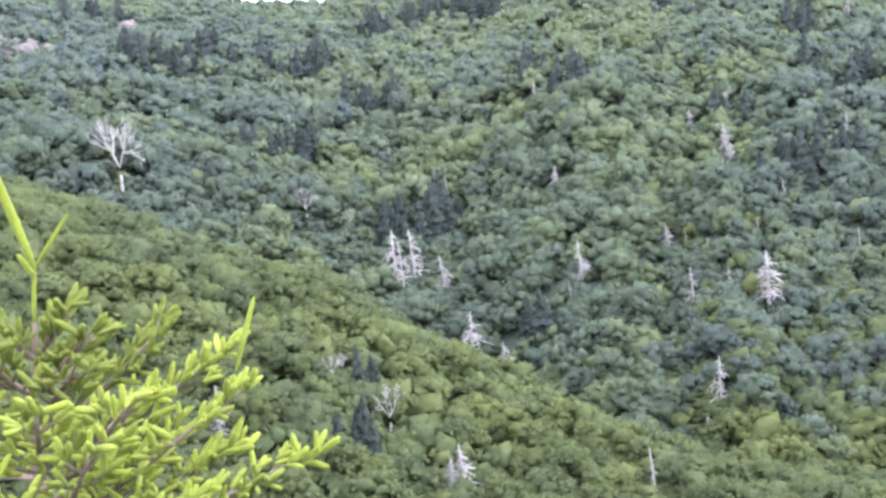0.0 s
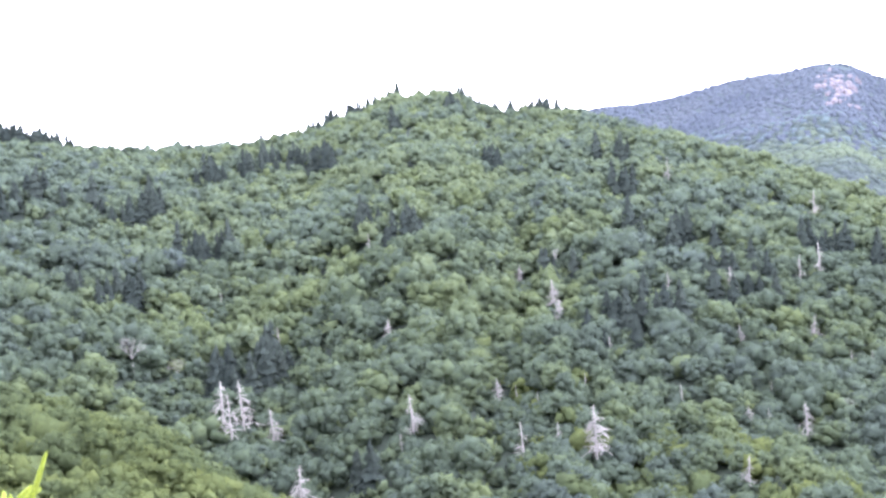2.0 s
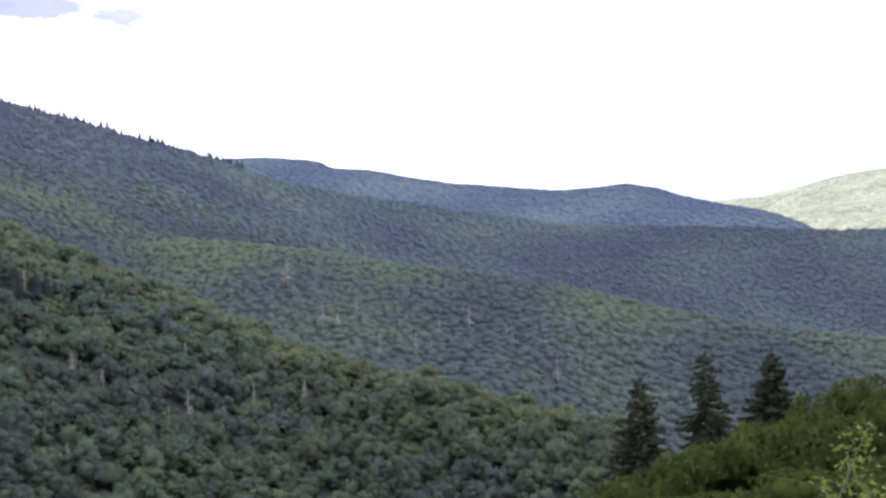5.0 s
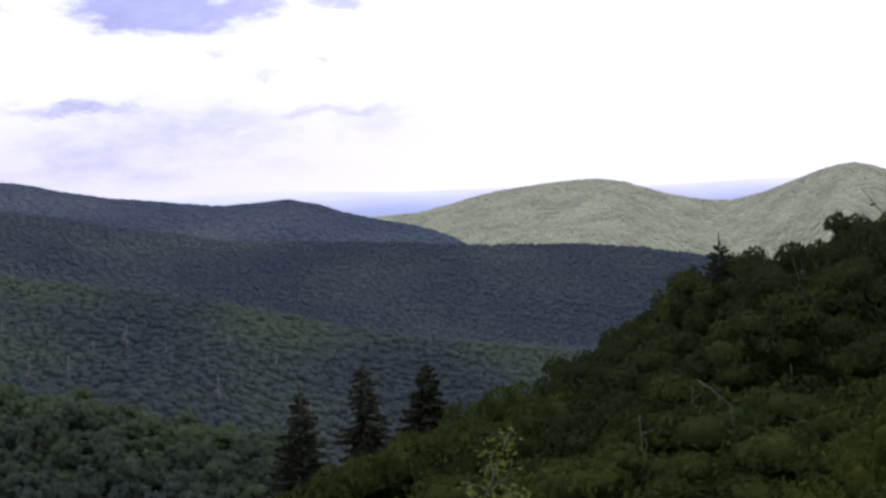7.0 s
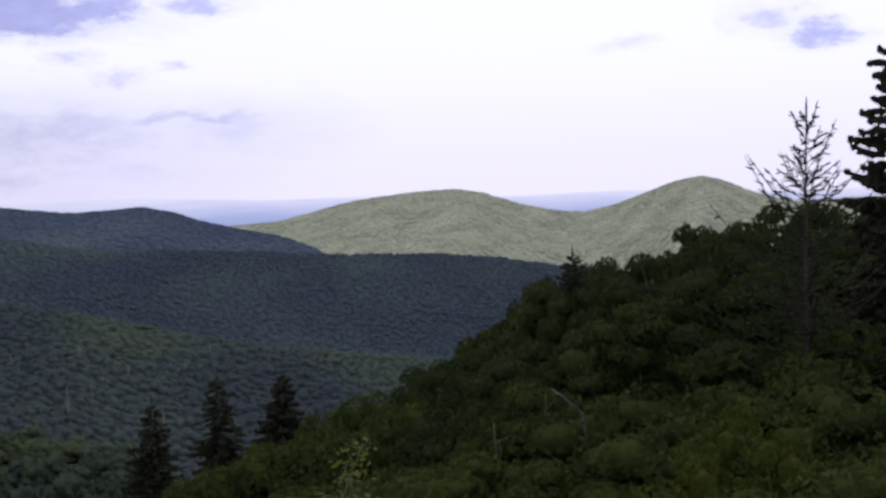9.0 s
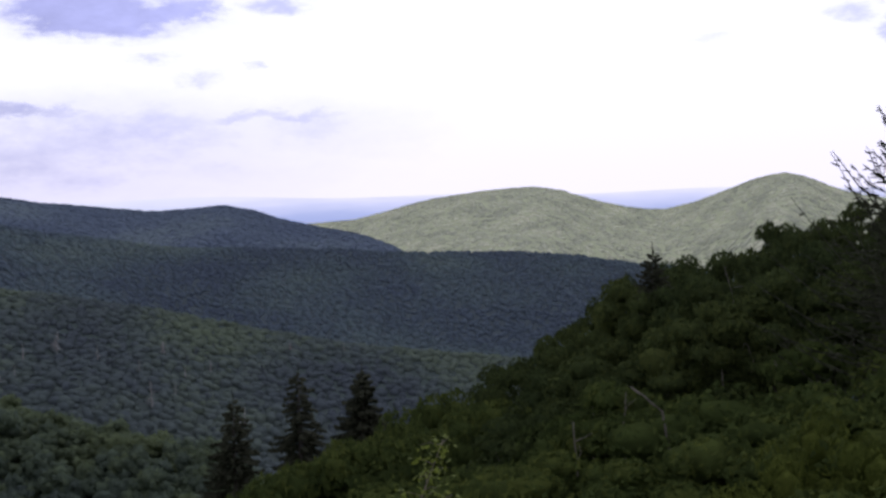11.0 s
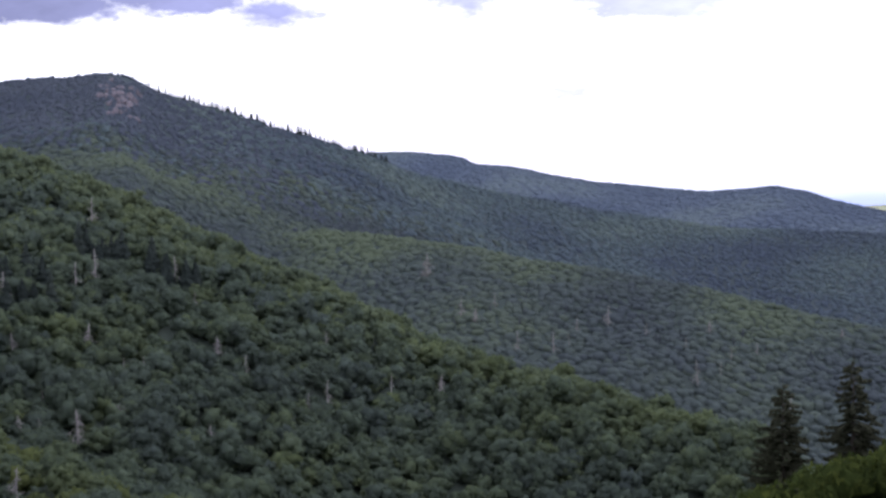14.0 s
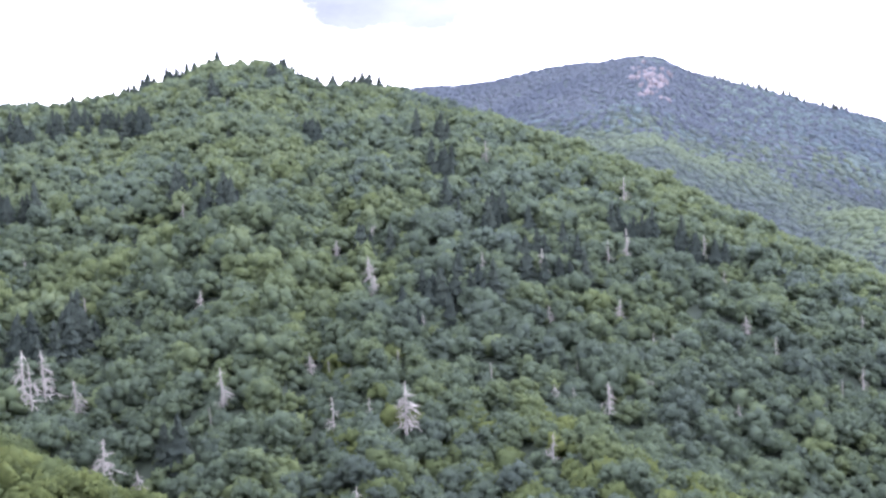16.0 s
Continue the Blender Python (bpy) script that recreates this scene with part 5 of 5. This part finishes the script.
# ---------------- a leafy sapling close below ----------------
def sapling(tall):
    g = np.random.default_rng(91)
    stem = [np.array([0.0, 0, -0.2]), np.array([0.06, 0.02, tall * 0.4]), np.array([0.24, 0.0, tall * 0.78]), np.array([0.62, 0.02, tall])]
    wood, leaf = [tube(stem, [0.022, 0.016, 0.010, 0.004], 6)], []
    for i in range(26):
        u = 0.3 + 0.7 * i / 26
        k = min(int(u * 3), 2)
        a = stem[k] + (stem[k + 1] - stem[k]) * (u * 3 - k)
        t = i * 2.4
        L = (0.65 - 0.4 * u) * g.uniform(0.6, 1.1)
        e = a + np.array([math.cos(t), math.sin(t), g.uniform(0.1, 0.6)]) * L
        wood.append(tube([a, (a + e) / 2 + [0, 0, 0.03], e], [0.006, 0.004, 0.002], 3))
        n = 32 if u < 0.66 else 15
        q = g.uniform(0.25, 1.05, n)[:, None]
        c = a * (1 - q) + e * q + g.normal(0, 0.07, (n, 3))
        leaf.append(cards(c, g.normal(0, 0.5, (n, 3)) + [0, 0, 1.0], 0.042, g, wide=0.6, lean=0.4))
    return join(wood), join(leaf)


for az, r, el, turn in ((80.7, 15, -11.9, -81), (84.6, 14.5, -14.1, 140)):
    x, y, z = foot(az, r)
    wood, leaf = sapling(max(reach_up(az, r, el), 1.2))
    plant("sapling", [("stem", wood, BARK, 0.5), ("leaves", leaf, SAPLING_LEAF, 0.5)], "young sapling with bright yellow-green leaves", "tree").matrix_basis = Matrix.Translation((x, y, z)) @ pose(0, 0, 0, 0, 0, turn)


# ---------------- the young spruce within arm's reach ----------------
def finger(seed, needles=26):
    """A fresh shoot 1 long: a soft blunt brush of close needles."""
    g = np.random.default_rng(seed)
    z = np.array([0, 0.12, 0.4, 0.75, 0.93, 1.0])
    rad = np.array([0.05, 0.10, 0.125, 0.115, 0.08, 0.025])
    bend = g.normal(0, 0.05, 2)
    core = tube(np.stack([bend[0] * z * z, bend[1] * z * z, z], -1), rad, 7)
    hair = []
    for i in range(needles):
        u, t = g.uniform(0.08, 0.95), g.uniform(0, 6.283)
        r = np.interp(u, z, rad) * 0.85
        o = np.array([math.cos(t), math.sin(t), 0])
        a = np.array([bend[0] * u * u, bend[1] * u * u, u]) + o * r
        e = a + o * 0.05 + [0, 0, 0.11]
        s = np.array([-o[1], o[0], 0]) * 0.017
        hair.append((np.array([a - s, a + s, e]), np.array([[0, 1, 2]])))
    return join([core] + hair)


FINGERS = [finger(600 + i) for i in range(5)]
LONG = finger(620, 60)
LONG = (LONG[0] * [0.32, 0.32, 1], LONG[1])


def aim(geo, base, way, length):
    """A shape that stands on z, laid from base along way at that length."""
    q = Vector(way).to_track_quat("Z", "Y").to_matrix()
    return geo[0] @ (np.array(q).T * length) + base, geo[1]


OLD_MESH = mesh_of("old_spray", *LONG, SHOOT_OLD, tint=0.5, smooth=True)
SHOOT_MESH = [mesh_of("shoot", v, f, SHOOT, tint=0.5, smooth=True) for v, f in FINGERS]


def young_spruce():
    shoots, rest = [], []
    g = np.random.default_rng(17)
    eye = np.array([*held(TURNS[0][1]), EYE])

    def at(az, el, r):
        a, e = radians(az), radians(el)
        return eye + r * np.array([math.sin(a) * math.cos(e), math.cos(a) * math.cos(e), math.sin(e)])

    stem_top = at(-2.9, -9.29, 2.3)
    base = np.array([at(-4.01, -19.47, 2.34)[0] - 0.02, at(-4.01, -19.47, 2.34)[1], float(ground_z(np.array([-0.1]), np.array([2.5]))[0]) - 0.05])
    stem = [base, at(-4.01, -19.47, 2.34), at(-3.66, -13.76, 2.33), at(-3.11, -11.09, 2.3), stem_top]
    root = tagged(new("young_spruce"), "young spruce with bright yellow-green new shoots", "tree")
    part("trunk", tube(stem, [0.022, 0.016, 0.011, 0.007, 0.005], 8), TWIG, root, smooth=True)
    fork = at(-2.49, -6.88, 2.28)
    lead = join([aim(LONG, stem_top, fork - stem_top, np.linalg.norm(fork - stem_top) * 1.1), aim(LONG, fork, at(-3.82, -1.43, 2.28) - fork, np.linalg.norm(at(-3.82, -1.43, 2.28) - fork))])
    side = aim(LONG, fork, at(-0.52, -4.51, 2.26) - fork, 0.115)
    small = aim(FINGERS[0], at(-2.54, -7.26, 2.28), np.array([-0.4, -0.1, 0.8]), 0.05)
    part("leader", join([lead, side, small]), SHOOT, root, "long pale green leading shoot", tint=0.25, smooth=True)

    def bough(a, tip, n, spread, label=""):
        """A bough from a to its tip, flat sprays to both sides, each set with fingers."""
        d = tip - a
        L = np.linalg.norm(d)
        d = d / L
        sag = np.array([0, 0, -0.06 * L])
        path = [a, a + d * L * 0.35 + sag, a + d * L * 0.7 + sag * 0.6, tip]
        wood, young, old = [tube(path, [0.0075, 0.006, 0.0045, 0.003], 6)], [], []
        across = np.cross(d, [0, 0, 1.0])
        across /= np.linalg.norm(across)
        pick = lambda: int(g.integers(0, len(FINGERS)))

        def cluster(p, way, k, size):
            for _ in range(k):
                w = way + g.normal(0, 0.42, 3) + [0, 0, 0.25]
                young.append((pick(), p + g.normal(0, 0.004, 3), w, size * g.uniform(0.7, 1.2)))

        cluster(tip, d, 4, 0.048)
        for i in range(n):
            u = 0.22 + 0.75 * i / n
            k = min(int(u * 3), 2)
            p = path[k] + (path[k + 1] - path[k]) * (u * 3 - k)
            for s in (-1, 1):
                w = d * 0.75 + across * s * g.uniform(0.55, 1.0) + [0, 0, g.uniform(-0.15, 0.45)]
                w /= np.linalg.norm(w)
                l = spread * (1.15 - 0.75 * u) * g.uniform(0.6, 1.1)
                e = p + w * l
                wood.append(tube([p, p + w * l * 0.5 - [0, 0, 0.004], e], [0.004, 0.003, 0.002], 4))
                old.append((p + w * l * 0.1, w, l * 0.95))
                cluster(e, w, 3, 0.045)
                for q in np.arange(0.35, 0.95, 0.24):
                    if g.uniform() < 0.6:
                        cluster(p + w * l * q, w + across * g.choice([-0.6, 0.6]), 1, 0.042)
            if g.uniform() < 0.6:
                cluster(p, d + [0, 0, 0.5], 1, 0.036)
        b = part("bough", join(wood), TWIG, root, smooth=True)
        for p, w, l in old:
            ob = new("old_spray", OLD_MESH)
            ob.parent = b
            ob.matrix_basis = Matrix.Translation(p) @ Vector(w).to_track_quat("Z", "Y").to_matrix().to_4x4() @ Matrix.Diagonal((l, l, l, 1))
        for geo, base_p, w, size in young:
            if len(shoots) < 300:
                q = Vector(w).to_track_quat("Z", "Y").to_matrix().to_4x4()
                ob = new("shoot", SHOOT_MESH[geo])
                ob.parent = b
                ob.matrix_basis = Matrix.Translation(base_p) @ q @ Matrix.Diagonal((size, size, size, 1))
                shoots.append(ob)
            else:
                rest.append(aim(FINGERS[geo], base_p, w, size))

    at_stem = lambda u: stem[1] + (stem[2] - stem[1]) * u if u < 1 else stem[2] + (stem[3] - stem[2]) * (u - 1) if u < 2 else stem[3] + (stem[4] - stem[3]) * (u - 2)
    boughs = [(2.2, -1.28, -8.91, 2.26, 3, 0.05), (2.1, -4.96, -8.47, 2.26, 3, 0.06), (1.6, -0.45, -10.05, 2.2, 4, 0.07), (1.5, -5.52, -10.05, 2.14, 4, 0.08), (1.2, -1.37, -11.44, 2.04, 4, 0.09), (0.9, 2.68, -10.47, 2.28, 6, 0.1), (0.8, -6.11, -12.29, 2.11, 5, 0.1), (0.7, 5.63, -11.76, 2.34, 7, 0.11), (0.5, 0.95, -13.36, 1.97, 5, 0.11), (0.4, 5.95, -13.84, 2.19, 7, 0.12), (0.3, 3.52, -15.1, 2, 6, 0.12)]
    boughs += [(0.2, -1.37, -15.46, 1.95, 5, 0.11), (0.1, 4.92, -16.47, 2.11, 7, 0.12), (0, 9, -17.08, 2.4, 8, 0.1), (-0.2, 2.22, -18.53, 1.97, 6, 0.13), (-0.3, 5.63, -20.12, 2.14, 7, 0.13), (-0.1, -5.85, -16.43, 2.04, 5, 0.12), (-0.4, -1.41, -21.15, 1.97, 6, 0.13), (0.6, -3.46, -13.21, 1.97, 4, 0.09), (0.6, -6.71, -14.17, 2.61, 5, 0.11), (0.3, 0.43, -13.47, 2.75, 6, 0.12), (-0.2, -3.13, -18.64, 2.82, 6, 0.13)]
    for u, az, el, r, n, spread in boughs:
        bough(at_stem(u), at(az, el, r), n, spread)
    if rest:
        tagged(part("outer_growth", join(rest), SHOOT, root, "bright yellow-green new growth", smooth=True), kind="stuff")
    upright = aim(LONG, at(5.69, -12.91, 2.31), at(7.13, -9.52, 2.31) - at(5.69, -12.91, 2.31), 0.142)
    part("leader", upright, SHOOT, root, "long pale green upright shoot", tint=0.25, smooth=True)
    return root


young_spruce()
